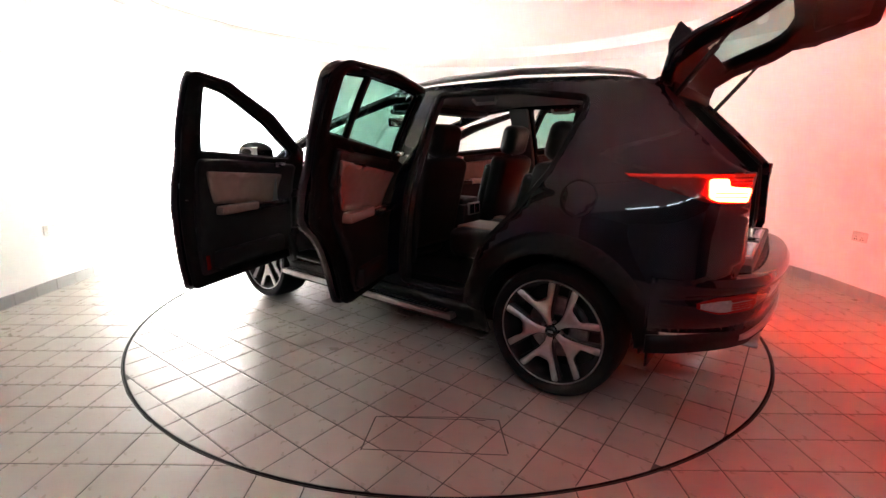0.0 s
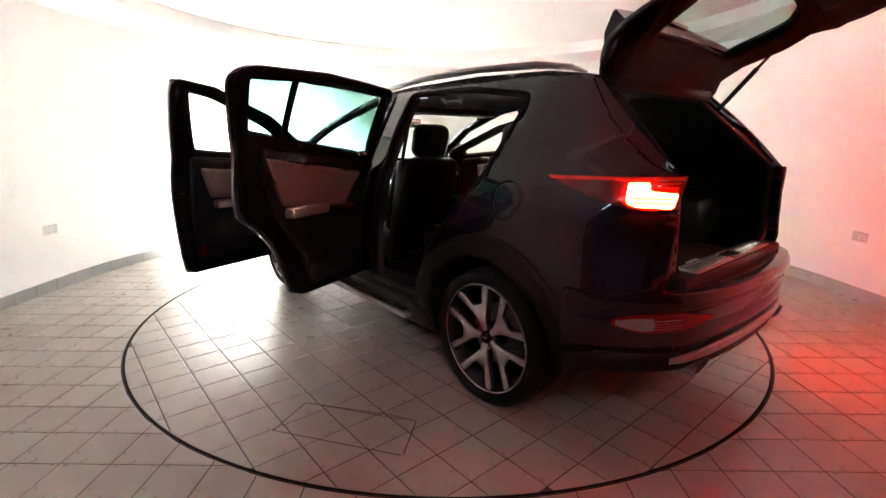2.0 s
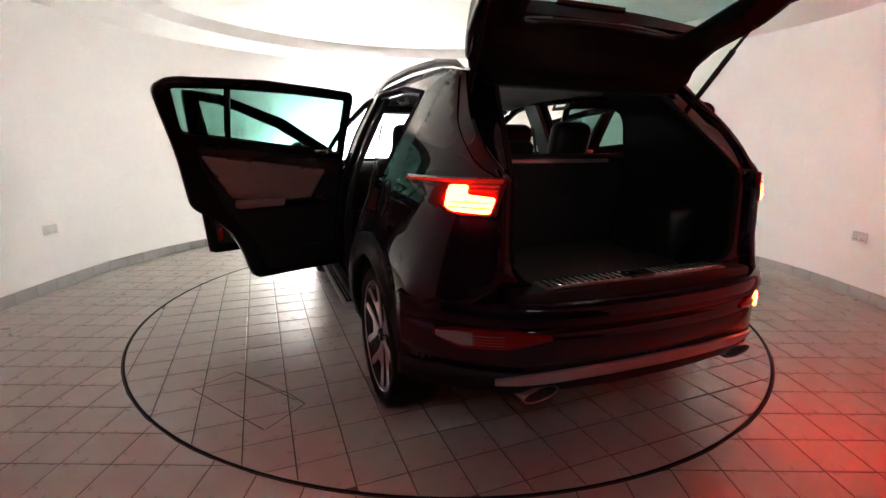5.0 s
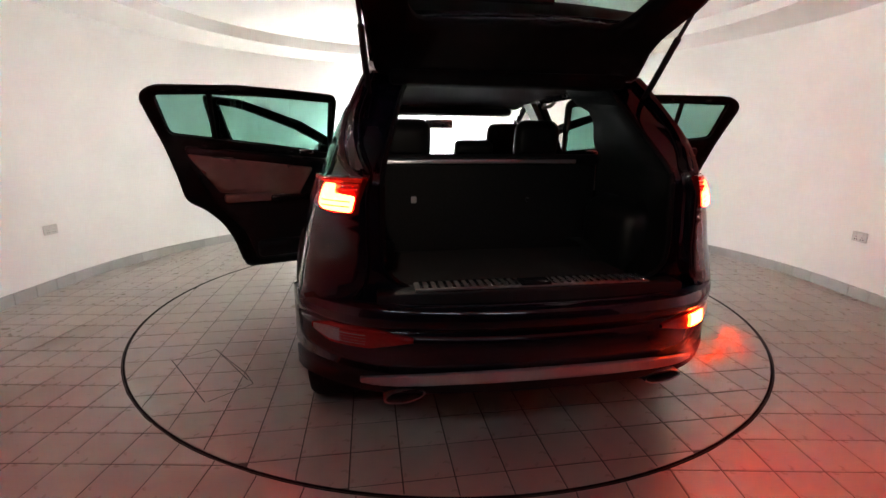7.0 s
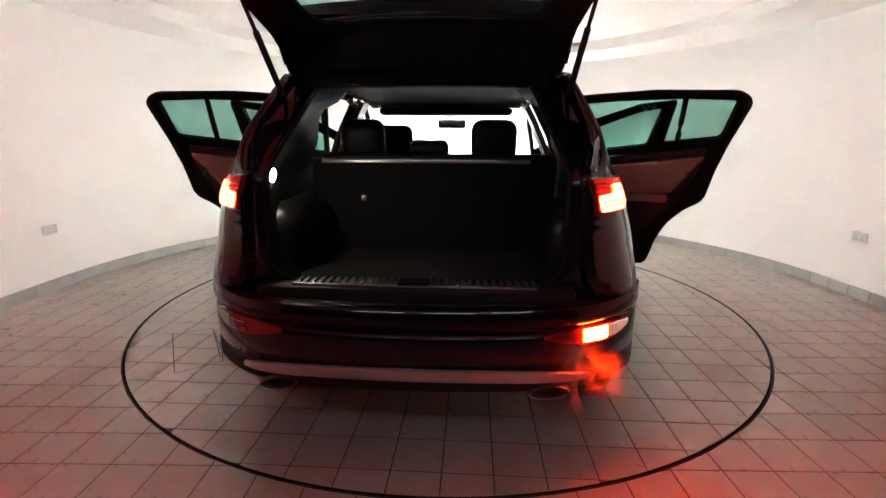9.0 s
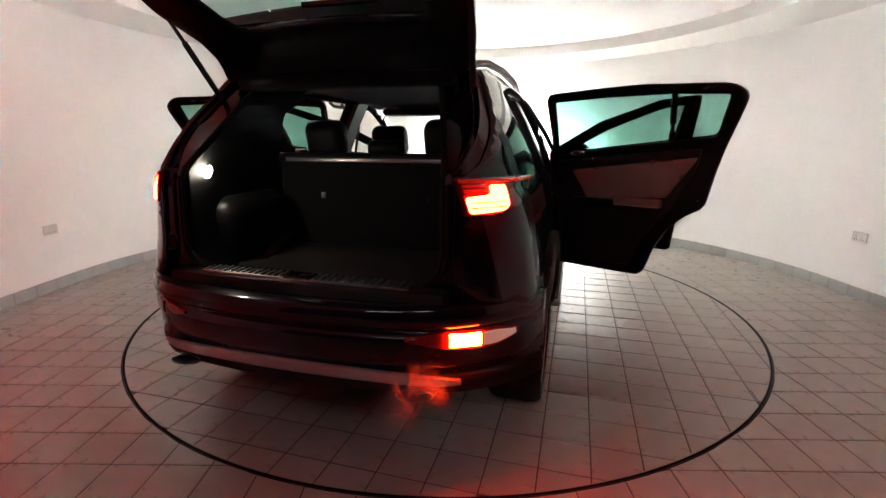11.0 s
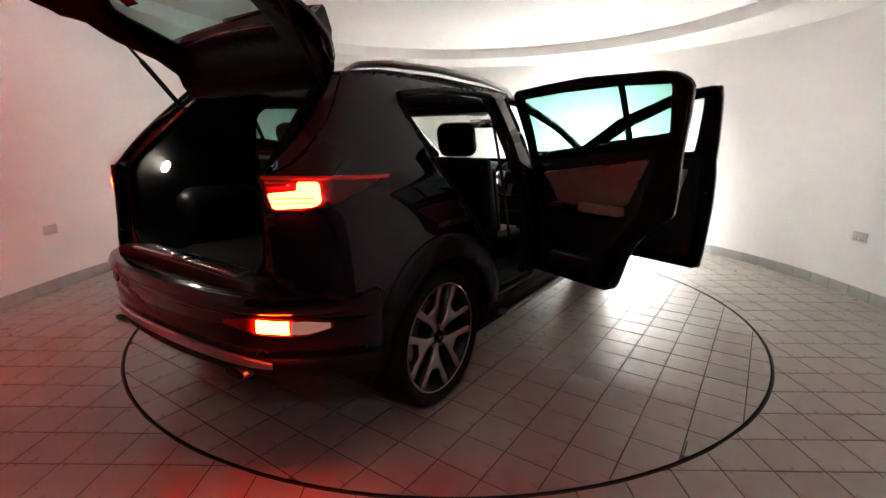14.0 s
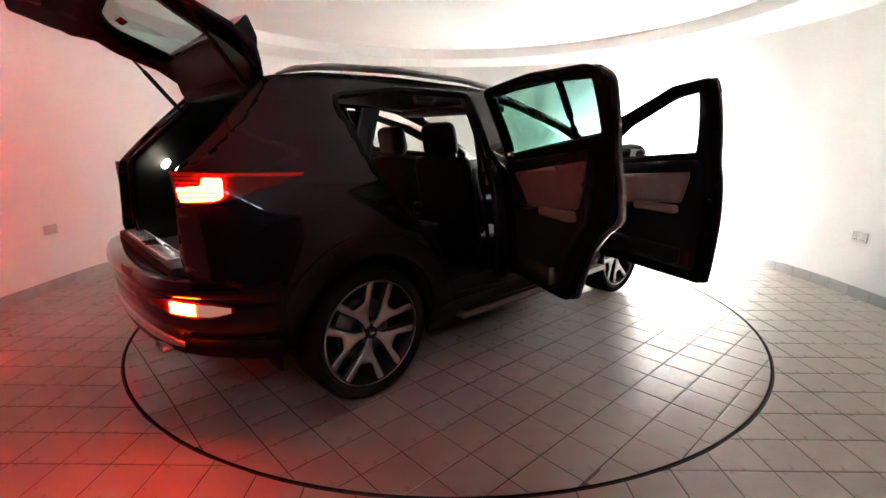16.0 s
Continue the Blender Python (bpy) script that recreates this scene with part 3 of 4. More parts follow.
def build_rear():
    end = lambda s: abs(2 * s - 1)
    part("rear_bumper", bump_strip([(0.715, -0.16), (0.735, -0.07), (0.741, -0.03), (0.733, 0.004), (0.712, 0.018), (0.690, 0.020), (0.672, 0.014), (0.660, -0.004), (0.654, -0.022), (0.643, -0.026), (0.634, -0.020), (0.626, -0.010), (0.612, -0.005), (0.56, -0.006), (0.49, -0.010)]),
         M_PAINT, car, "near-black painted rear bumper", thick=0.015)
    part("lower_valance", bump_strip([(0.495, -0.012), (0.45, -0.006), (0.41, -0.02), (0.385, -0.07), (0.37, -0.2)], zf=lambda s, z: z - 0.03 * end(s) ** 3), M_CLAD, car, "black plastic lower valance", thick=0.015)
    zs = lambda s, z: 0.475 + (z - 0.487) * (1 - 0.5 * (end(s) / 0.52) ** 4) - 0.026 * (end(s) / 0.52) ** 2
    part("skid_plate", bump_strip([(0.518, -0.008), (0.510, 0.002), (0.480, 0.002), (0.458, -0.012), (0.448, -0.035)], 0.24, 0.76, 40, zs), M_SKID, car, "silver skid plate trim", thick=0.012)
    # fog and reversing lamp clusters, set in the bumper's corners
    for sg in (1, -1):
        q = (lambda s: s) if sg > 0 else (lambda s: 1 - s)
        zq = lambda s, z, q=q: 0.606 + (z - 0.606) * min(1.0, 0.2 + 2.4 * abs(0.33 - q(s)) / 0.205, 0.30 + max(0.0, q(s) - 0.118) / 0.075) + 0.10 * (q(s) - 0.19) + 0.016 * max(0.0, (0.19 - q(s)) / 0.07) ** 1.5
        fog = part("rear_fog_lamp", bump_strip([(0.650, -0.02), (0.645, -0.006), (0.612, 0.002), (0.576, 0.0), (0.568, -0.02)], q(0.118), q(0.33), 24, zq), M_REDREF, car, "red rear reflector and fog lamp cluster")
        lit = sg < 0
        rib = [(0.636, -0.002), (0.632, 0.006), (0.612, 0.009), (0.588, 0.008), (0.584, 0.0)]
        # beside the lit fog lamp the lens gets its spill as an emissive colour
        part("reversing_lens", bump_strip(rib, q(0.126), q(0.198), 12, zq), M_FOGSPILL if lit else M_CLEARREF, fog, "clear ribbed lens")
        part("fog_lens", bump_strip(rib, q(0.202), q(0.262), 8, zq), M_FOGLIT if lit else M_REDREF, fog, "glowing red fog lamp" if lit else "unlit red fog lens")
        if not lit:
            for k in range(4):
                zl = 0.592 + 0.011 * k
                part("lens_rib", bump_strip([(zl + 0.002, 0.006), (zl, 0.0095), (zl - 0.002, 0.006)], q(0.134), q(0.255), 12, zq), M_CLEARREF, fog)
        # exhaust tip
        ex = lathe([(0.046, 0.0), (0.05, 0.004), (0.052, -0.004), (0.052, -0.16), (0.044, -0.16), (0.044, -0.01)], 24)
        bmesh.ops.scale(ex, vec=(1.5, 1, 0.5), verts=ex.verts)
        o = part("exhaust_tip", ex, M_DISCB, car, "oval chrome exhaust tip")
        o.matrix_basis = pose(-2.18, sg * 0.51, 0.405, 0, 8, 90)
        # mud flap
        part("mud_flap", box(-1.775, -1.762, sg * 0.68, sg * 0.84, 0.27, 0.47, 0.004), M_CLAD, car, "black rubber mud flap")
        # tail lamp
        lens = rounded([(-1.586, 1.176), (-2.083, 1.188), (-2.073, 1.052), (-1.95, 1.058), (-1.82, 1.098), (-1.66, 1.150)], 0.012)
        f = lambda u, v, o=0.006, sg=sg: Vector((u - 0.6 * o * max(0, -1.8 - u) * 3, sg * (side(u, v) + o), v))
        tl = part("tail_lamp", sheet(lens, [], f, (-0.3, sg, 0), 0.025), M_LENS, car, "dark red tail lamp, lit", thick=0.02)
        lit_l = [(-1.928, 1.158), (-1.992, 1.160), (-1.998, 1.128), (-2.070, 1.120), (-2.062, 1.062), (-1.965, 1.068), (-1.938, 1.084)]
        part("lit_panel", sheet(rounded(lit_l, 0.01), [], lambda u, v: f(u, v, 0.014), (-0.3, sg, 0), 0.02), M_TAIL, tl, "glowing red lamp panel", thick=0.004)
        for z in (1.083, 1.101):
            part("lamp_line", tube([f(u, z, 0.017) for u in (-1.955, -2.0, -2.03, -2.06)], 0.0022, 6), M_LENS, tl)
        for k in range(2):
            z = 1.138 + k * 0.016
            part("lit_line", sheet([(-2.0, z), (-2.070, z), (-2.070, z + 0.008), (-2.0, z + 0.008)], [], lambda u, v: f(u, v, 0.013), (-0.3, sg, 0), 0.02), M_TAILDIM, tl, thick=0.003)
        part("lit_strip", sheet([(-1.60, 1.172), (-2.075, 1.182), (-2.075, 1.168), (-1.62, 1.160)], [], lambda u, v: f(u, v, 0.011), (-0.3, sg, 0), 0.02), M_TAILDIM, tl, "dim red light strip", thick=0.003)
        # filler flap on the near side panel of the left
        if sg > 0:
            ring = arc(-1.405, 1.048, 0.086, 0, 360, 40)[:-1]
            part("filler_flap", sheet(ring, [], lambda u, v: Vector((u, side(u, v) + 0.003, v)), (0, 1, 0), 0.03), M_PAINT, car, "round fuel filler flap", thick=0.006)
            part("filler_gap", tube([(x, side(x, z) + 0.0005, z) for x, z in arc(-1.405, 1.048, 0.089, 0, 360, 40)], 0.0035, 6, cap=False), M_RUBBER, car)


def edge_x(z):
    return float(np.interp(z, (0.74, 0.80, 1.18, 1.40, 1.60), (-2.072, -2.088, -2.070, -1.85, -1.645)))


def build_boot():
    for sg in (1, -1):
        rows, flange = [], []
        for k in range(25):
            z = 0.70 + 0.88 * k / 24
            ex = edge_x(z)
            yi = float(np.interp(z, (0.7, 0.75, 0.79, 0.83, 0.9, 1.2, 1.5, 1.6), (0.40, 0.45, 0.515, 0.555, 0.57, 0.565, 0.47, 0.42)))
            yw = float(np.interp(z, (0.7, 1.0, 1.2, 1.3, 1.42, 1.475, 1.49, 1.53, 1.6), (0.60, 0.66, 0.655, 0.595, 0.585, 0.55, 0.50, 0.45, 0.40)))
            ub = float(np.interp(z, (0.74, 0.80, 1.18, 1.228, 1.40, 1.595), (-2.072, -2.088, -2.070, -1.985, -1.80, -1.64)))
            ym = side(ex, z) if z < 1.19 else side(ex, z) - 0.025
            flange.append([(ub + 0.012, sg * (side(ub, z) - 0.010), z), ((ub + ex) / 2, sg * ((side(ub, z) + ym) / 2 - 0.012), z), (ex, sg * ym, z), (ex + 0.004, sg * (ym - 0.018), z), (ex + 0.030, sg * (ym - 0.026), z), (ex + 0.042, sg * (ym - 0.034), z), (ex + 0.040, sg * (yi + 0.030), z), (ex + 0.046, sg * (yi + 0.012), z)])
            rows.append([(ex + 0.046, sg * (yi + 0.012), z), (ex + 0.05, sg * yi, z), (ex + 0.08, sg * yi, z), (ex + 0.13, sg * (yi + 0.055), z), (min(ex + 0.4, -1.3), sg * yw, z), (-1.17 if z < 1.24 else -1.24, sg * (yw + 0.02), z)])
        part("aperture_flange", loft(flange), M_PAINT, car, "near-black painted tailgate aperture", angle=50)
        part("boot_side_trim", loft(rows), M_BOOT, car, "black boot side trim", angle=60)
        # wheel housing bulge
        bl = box(-1.79, -1.22, sg * 0.555, sg * 0.80, 0.60, 1.04, 0.12, 6)
        part("wheel_housing", bl, M_HOUSE, car)
        seal = [(edge_x(z) + 0.048, sg * (float(np.interp(z, (0.7, 0.75, 0.79, 0.83, 0.9, 1.2, 1.5, 1.6), (0.40, 0.45, 0.515, 0.555, 0.57, 0.565, 0.47, 0.42))) + 0.003), z) for z in [0.76 + 0.78 * k / 20 for k in range(21)]]
        part("boot_seal", tube(seal, 0.011, 6), M_RUBBER, car)
    part("boot_floor", box(-2.03, -1.15, -0.64, 0.64, 0.67, 0.715, 0.01), M_CARPET, car, "black carpeted boot floor")
    part("floor_handle", box(-1.93, -1.89, -0.06, 0.06, 0.714, 0.722, 0.003), M_SATIN, car)
    part("rear_panel", box(-2.12, -2.0, -0.60, 0.60, 0.66, 0.775, 0.015), M_TRIM, car)
    sp = part("sill_plate", box(-2.105, -2.01, -0.46, 0.46, 0.772, 0.784, 0.004), M_DISCB, car, "ribbed bright metal boot sill plate")
    for k in range(30):
        y = -0.435 + 0.87 * k / 29
        if abs(y) > 0.075:
            part("rib", box(-2.098, -2.018, y - 0.007, y + 0.007, 0.782, 0.788, 0.002), M_CHROME, sp)
    part("lock_striker", box(-2.105, -2.035, -0.06, 0.06, 0.778, 0.793, 0.005), M_GLOSS, sp, "black lock striker cover")
    part("windscreen_header", box(-0.02, 0.15, -0.52, 0.52, 1.515, 1.57, 0.026), M_TRIM, car)
    part("roof_header", box(-1.70, -1.60, -0.52, 0.52, 1.535, 1.60, 0.02), M_BOOT, car)
    lamp = bmesh.new()
    bmesh.ops.create_uvsphere(lamp, u_segments=12, v_segments=8, radius=1)
    bmesh.ops.transform(lamp, matrix=Matrix.LocRotScale((-1.815, 0.628, 1.165), Euler((0, 0.6, 0)), (0.018, 0.011, 0.032)), verts=lamp.verts)
    part("cargo_lamp", lamp, M_CARGO, car, "small lit cargo lamp")
    part("cargo_cover", tube([(-1.20, -0.66, 1.215), (-1.20, 0.66, 1.215)], 0.03, 12), M_TRIM, car, "rolled black cargo cover")
    part("cover_edge", box(-1.245, -1.225, -0.52, 0.60, 1.195, 1.216, 0.004), M_ALLOY, car)


def gate_curve(profile):
    d = [0.0]
    for a, b in zip(profile, profile[1:]):
        d.append(d[-1] + math.dist(a, b))
    return lambda s: (float(np.interp(s, d, [p[0] for p in profile])), float(np.interp(s, d, [p[1] for p in profile])))


HINGE = Vector((-1.66, 0, 1.615))


def build_tailgate():
    oc = gate_curve([(-1.665, 1.625), (-1.80, 1.60), (-1.90, 1.50), (-2.13, 1.17), (-2.165, 1.09), (-2.185, 0.95), (-2.17, 0.83), (-2.13, 0.755)])
    outer = rounded([(-0.60, 0.0), (0.60, 0.0), (0.62, 0.25), (0.675, 0.62), (0.645, 0.85), (0.56, 1.04), (-0.56, 1.04), (-0.645, 0.85), (-0.675, 0.62), (-0.62, 0.25)], 0.05)
    glass = rounded([(-0.47, 0.22), (0.47, 0.22), (0.545, 0.60), (0.40, 0.655), (-0.40, 0.655), (-0.545, 0.60)], 0.08)

    def f(u, v, o=0.0):
        x, z = oc(v)
        return Vector((x + 0.10 * (u / 0.6) ** 2 * min(1, v / 0.5) + o, u, z - o * 0.4))
    at = Matrix.Translation(HINGE)
    tg = part("tailgate", sheet(outer, [glass], f, (-1, 0, 0.3), 0.05), M_PAINT, car, "raised near-black tailgate", at=at, thick=0.03)
    tg.matrix_basis = at @ pose(0, 0, 0, 0, 89, 0)
    inn = rounded([(-0.58, 0.03), (0.58, 0.03), (0.595, 0.25), (0.64, 0.62), (0.61, 0.83), (0.51, 0.985), (-0.51, 0.985), (-0.61, 0.83), (-0.64, 0.62), (-0.595, 0.25)], 0.06)
    ing = rounded([(-0.43, 0.25), (0.43, 0.25), (0.50, 0.57), (0.38, 0.62), (-0.38, 0.62), (-0.50, 0.57)], 0.09)
    dep = lambda v: 0.075 + 0.045 * max(0.0, min(1.0, (v - 0.62) / 0.1))
    part("inner_trim", sheet(inn, [ing], lambda u, v: f(u, v, dep(v)), (1, 0, -0.3), 0.045), M_BOOT, tg, "black moulded inner trim", at=at, thick=0.05)
    part("inner_pad", sheet(rounded([(-0.40, 0.70), (0.40, 0.70), (0.36, 0.92), (-0.36, 0.92)], 0.05), [], lambda u, v: f(u, v, 0.145), (1, 0, -0.3), 0.05), M_BOOT, tg, at=at, thick=0.03)
    part("pull_handle", sheet(rounded([(0.18, 0.86), (0.34, 0.84), (0.33, 0.93), (0.18, 0.95)], 0.02), [], lambda u, v: f(u, v, 0.150), (1, 0, -0.3), 0.03), M_GLOSS, tg, at=at, thick=0.02)
    gl = part("rear_glass", sheet(rounded([(p[0] * 1.03, 0.42 + (p[1] - 0.42) * 1.03) for p in glass], 0.01), [], lambda u, v: f(u, v, 0.008), (-1, 0, 0.3), 0.06), M_GLASSR, tg, "dark tinted rear window", at=at)
    gl.visible_shadow = False
    part("glass_sticker", sheet([(0.36, 0.50), (0.44, 0.52), (0.44, 0.56), (0.36, 0.54)], [], lambda u, v: f(u, v, 0.014), (1, 0, -0.3), 0.03), M_REDREF, tg, "small red warning sticker", at=at, thick=0.001)
    # roof spoiler with the high brake light
    rows = []
    for j in range(-10, 11):
        u = j / 10
        y = 0.60 * u
        e = 0.03 * u * u
        rows.append([(-1.67, y, 1.628 - e), (-1.80, y, 1.640 - e), (-1.925 + 0.05 * u * u, y, 1.640 - 2 * e), (-1.935 + 0.05 * u * u, y, 1.628 - 2 * e), (-1.87 + 0.03 * u * u, y, 1.58 - 2 * e), (-1.72, y, 1.585 - e)])
    part("roof_spoiler", loft(rows, True, True), M_PAINT, tg, "near-black roof spoiler", at=at)
    part("brake_light", box(-1.943, -1.925, -0.18, 0.18, 1.612, 1.628, 0.003), M_LENS, tg, "red high-level brake light", at=at)
    for sg in (1, -1):
        base, mid, top = Vector((-1.700, sg * 0.605, 1.490)), Vector((-1.872, sg * 0.628, 1.715)), Vector((-1.996, sg * 0.645, 1.872))
        st = part("gas_strut", tube([base, mid], 0.013, 10), M_RUBBER, car, "black gas strut with a thin steel rod")
        part("strut_rod", tube([mid, top], 0.008, 8), M_RUBBER, st)


# ---- doors ----
def door_pieces(name, sg, outline, glass, hinge, angle, insert, bar, clip, glass_mat, tag):
    at = Matrix.Translation((hinge[0], sg * hinge[1], 0))
    f = lambda u, v, o=0.0: Vector((u, sg * (side(u, v) + o), v))
    thick = 0.035
    d = part(name, sheet(outline, [glass], f, (0, sg, 0), 0.045), M_PAINT, car, tag, at=at, thick=thick)
    d.matrix_basis = at @ pose(0, 0, 0, 0, 0, -sg * angle)
    shrink = lambda poly, k, c: [(c[0] + (p[0] - c[0]) * k, c[1] + (p[1] - c[1]) * k) for p in poly]
    cx = (sum(p[0] for p in outline) / len(outline), sum(p[1] for p in outline) / len(outline))
    low = rounded([(p[0], p[1]) for p in clip], 0.03)
    # pressed inner shell, proud of the flange
    part("inner_shell", sheet(shrink(outline, 0.985, cx), [shrink(glass, 1.01, cx)], lambda u, v: f(u, v, -0.032 - 0.033 * max(0, min(1, (1.2 - v) / 0.1))), (0, -sg, 0), 0.045), M_RUBBER, d, "black painted inner door shell", at=at, thick=-0.03)
    part("door_card", sheet(low, [], lambda u, v: f(u, v, -0.080 - 0.012 * math.sin(max(0, min(1, (v - 0.5) / 0.6)) * math.pi)), (0, -sg, 0), 0.04), M_TRIM, d, "black moulded door card", at=at, thick=-0.03)
    part("card_insert", sheet(rounded(insert, 0.02), [], lambda u, v: f(u, v, -0.113), (0, -sg, 0), 0.03), M_BEIGE, d, "pale leather door insert", at=at, thick=-0.015)
    zl = min(p[1] for p in insert)
    xs = [p[0] for p in insert if p[1] < zl + 0.06]
    xr, xf = min(xs), max(xs)
    ya = side(xr, zl)
    part("armrest", box(xr + 0.02, xr + 0.62 * (xf - xr), sg * (ya - 0.175), sg * (ya - 0.10), zl - 0.03, zl + 0.025, 0.016), M_BEIGE, d, "pale leather armrest", at=at)
    part("switch_panel", box(xr + 0.60 * (xf - xr), xf + 0.10, sg * (ya - 0.18), sg * (ya - 0.10), zl - 0.035, zl + 0.006, 0.012), M_GLOSS, d, "gloss black switch panel", at=at)
    part("switch_trim", box(xr + 0.62 * (xf - xr), xf + 0.08, sg * (ya - 0.165), sg * (ya - 0.150), zl + 0.005, zl + 0.010, 0.002), M_CHROME, d, at=at)
    part("pocket", box(max(xr - 0.02, -0.74), xf + 0.06, sg * (side(xr, 0.58) - 0.17), sg * (side(xr, 0.58) - 0.10), 0.52, 0.64, 0.03), M_TRIM, d, "moulded door pocket", at=at)
    hx, hz = max(p[0] for p in insert) - 0.06, max(p[1] for p in insert) + 0.03 - 0.02
    part("inner_handle", box(hx - 0.05, hx + 0.045, sg * (side(hx, hz) - 0.15), sg * (side(hx, hz) - 0.115), hz - 0.014, hz + 0.016, 0.010), M_CHROME, d, "chrome inner door handle", at=at)
    part("outer_handle", tube([(x, sg * (side(x, 1.0) + o), 1.0) for x, o in ((min(p[0] for p in outline) + 0.28, 0.0), (min(p[0] for p in outline) + 0.30, 0.035), (min(p[0] for p in outline) + 0.42, 0.04), (min(p[0] for p in outline) + 0.44, 0.0))], 0.014, 8), M_PAINT, d, at=at)
    g = part("window_glass", sheet(shrink(glass, 1.03, cx), [], lambda u, v: f(u, v, -0.03), (0, sg, 0), 0.08), glass_mat, d, "tinted door window", at=at)
    g.visible_shadow = False
    part("window_seal", tube([f(u, v, -0.02) for u, v in resample(glass, 0.04)] + [f(*glass[0], -0.02)], 0.012, 6, cap=False), M_RUBBER, d, at=at)
    if bar:
        part("window_bar", tube([f(u, v, -0.025) for u, v in resample(bar, 0.06, False)], 0.017, 6), M_RUBBER, d, "black window divider bar", at=at)
    part("door_seal", tube([f(u, v, -0.052 - 0.018 * max(0, min(1, (1.2 - v) / 0.1))) for u, v in shrink(resample(outline, 0.05), 0.975, cx)] + [f(*shrink(resample(outline, 0.05)[:1], 0.97, cx)[0], -0.07)], 0.012, 6, cap=False), M_RUBBER, d, "rubber door seal", at=at)
    # latch plate on the closing edge and the two hinges
    zs = 1.02
    xl = -1.135 if name == "rear_door" else -0.065
    part("latch_plate", box(xl + 0.005, xl + 0.03, sg * (side(xl, zs) - 0.085), sg * (side(xl, zs) - 0.052), zs - 0.05, zs + 0.05, 0.004), M_DISCB, d, "bright steel door latch", at=at)
    for hz2 in (0.62, 0.92):
        part("hinge", box(hinge[0] - 0.05, hinge[0] + 0.03, sg * 0.80, sg * 0.86, hz2 - 0.03, hz2 + 0.03, 0.008), M_CLAD, d, at=at)
    return d, at, f


def build_doors():
    rg = rounded([(-0.212, 1.228), (-0.243, 1.578), (-0.60, 1.594), (-0.98, 1.594), (-1.262, 1.575), (-1.195, 1.345), (-0.948, 1.318)], 0.035)
    fg = rounded([(0.874, 1.182), (0.035, 1.245), (-0.082, 1.61), (0.07, 1.588), (0.52, 1.425), (0.90, 1.225)], 0.025)
    rcard = [(-0.20, 0.50), (-0.74, 0.50), (-0.80, 0.70), (-0.99, 0.93), (-1.11, 1.19), (-1.13, 1.28), (-0.23, 1.19)]
    fcard = [(0.92, 0.50), (0.03, 0.50), (-0.01, 1.21), (0.2, 1.20), (0.92, 1.14)]
    rins = [(-0.348, 1.132), (-0.444, 0.944), (-0.945, 0.982), (-1.12, 1.23)]
    fins = [(0.75, 1.078), (0.707, 0.889), (0.134, 0.935), (0.051, 1.136)]
    for sg in (1, -1):
        door_pieces("rear_door", sg, REAR_DOOR, rg, (-0.136, 0.8435), 66.95 if sg > 0 else 65.57, rins, [(-0.948, 1.31), (-0.979, 1.60)], rcard, M_GLASS, "opened near-black rear door with privacy glass")
        d, at, f = door_pieces("front_door", sg, FRONT_DOOR, fg, (0.951, 0.902), 70.7, fins, None, fcard, M_GLASSF, "opened near-black front door with clear glass")
        part("door_reflector", box(0.03, 0.055, sg * 0.79, sg * 0.80, 0.54, 0.63, 0.004), M_REDREF, d, "small red door reflector", at=at)
        part("speaker_bezel", box(0.68, 0.69, sg * 0.76, sg * 0.80, 0.87, 1.06, 0.004), M_SATIN, d, "silver pull handle", at=at)
        mb = bmesh.new()
        bmesh.ops.create_uvsphere(mb, u_segments=20, v_segments=12, radius=1)
        bmesh.ops.transform(mb, matrix=Matrix.LocRotScale((0.86, sg * 1.06, 1.225), Euler((0, 0, sg * 0.15)), (0.085, 0.135, 0.082)), verts=mb.verts)
        mo = part("door_mirror", mb, M_GLOSS, d, "gloss black door mirror", at=at)
        part("mirror_glass", box(0.780, 0.792, sg * 0.98, sg * 1.13, 1.185, 1.265, 0.004), M_CHROME, d, "mirror glass", at=at)
        part("mirror_arm", box(0.87, 0.93, sg * 0.86, sg * 0.97, 1.16, 1.20, 0.012), M_CLAD, d, at=at)


# ---- cabin ----
def seat_parts(e, lean, width, h_back, headrest=True, hr_w=0.28, cushion=True):
    m = pose(0, 0, 0, 0, lean, 0)
    if cushion:
        part("cushion", box(-0.02, 0.50, -width / 2, width / 2, -0.17, 0.02, 0.06, 3), M_LEATHER, e)
        part("cushion_panel", box(0.06, 0.48, -width / 2 + 0.09, width / 2 - 0.09, 0.0, 0.03, 0.014), M_BEIGE, e, "pale leather cushion panel")
    part("backrest", box(-0.12, 0.02, -width / 2, width / 2, -0.05, h_back, 0.055, 3, m=m), M_LEATHER, e)
    part("side_bolster", box(-0.02, 0.06, -width / 2, -width / 2 + 0.09, 0.05, h_back - 0.08, 0.035, 3, m=m), M_LEATHER, e)
    part("side_bolster", box(-0.02, 0.06, width / 2 - 0.09, width / 2, 0.05, h_back - 0.08, 0.035, 3, m=m), M_LEATHER, e)
    if headrest:
        part("headrest", box(-0.10, 0.035, -hr_w / 2, hr_w / 2, h_back + 0.005, h_back + 0.235, 0.06, 4, m=m), M_LEATHER, e, "padded black headrest")
        for s in (-0.06, 0.06):
            part("headrest_post", tube([m @ Vector((-0.04, s, h_back - 0.03)), m @ Vector((-0.04, s, h_back + 0.06))], 0.007, 8), M_CHROME, e)


def seat_at(name, x, y, z, lean, width, h, label, **kw):
    e = new(name)
    e.parent = car
    e.matrix_basis = pose(x, y, z)
    e["label"] = label
    seat_parts(e, lean, width, h, **kw)
    return e


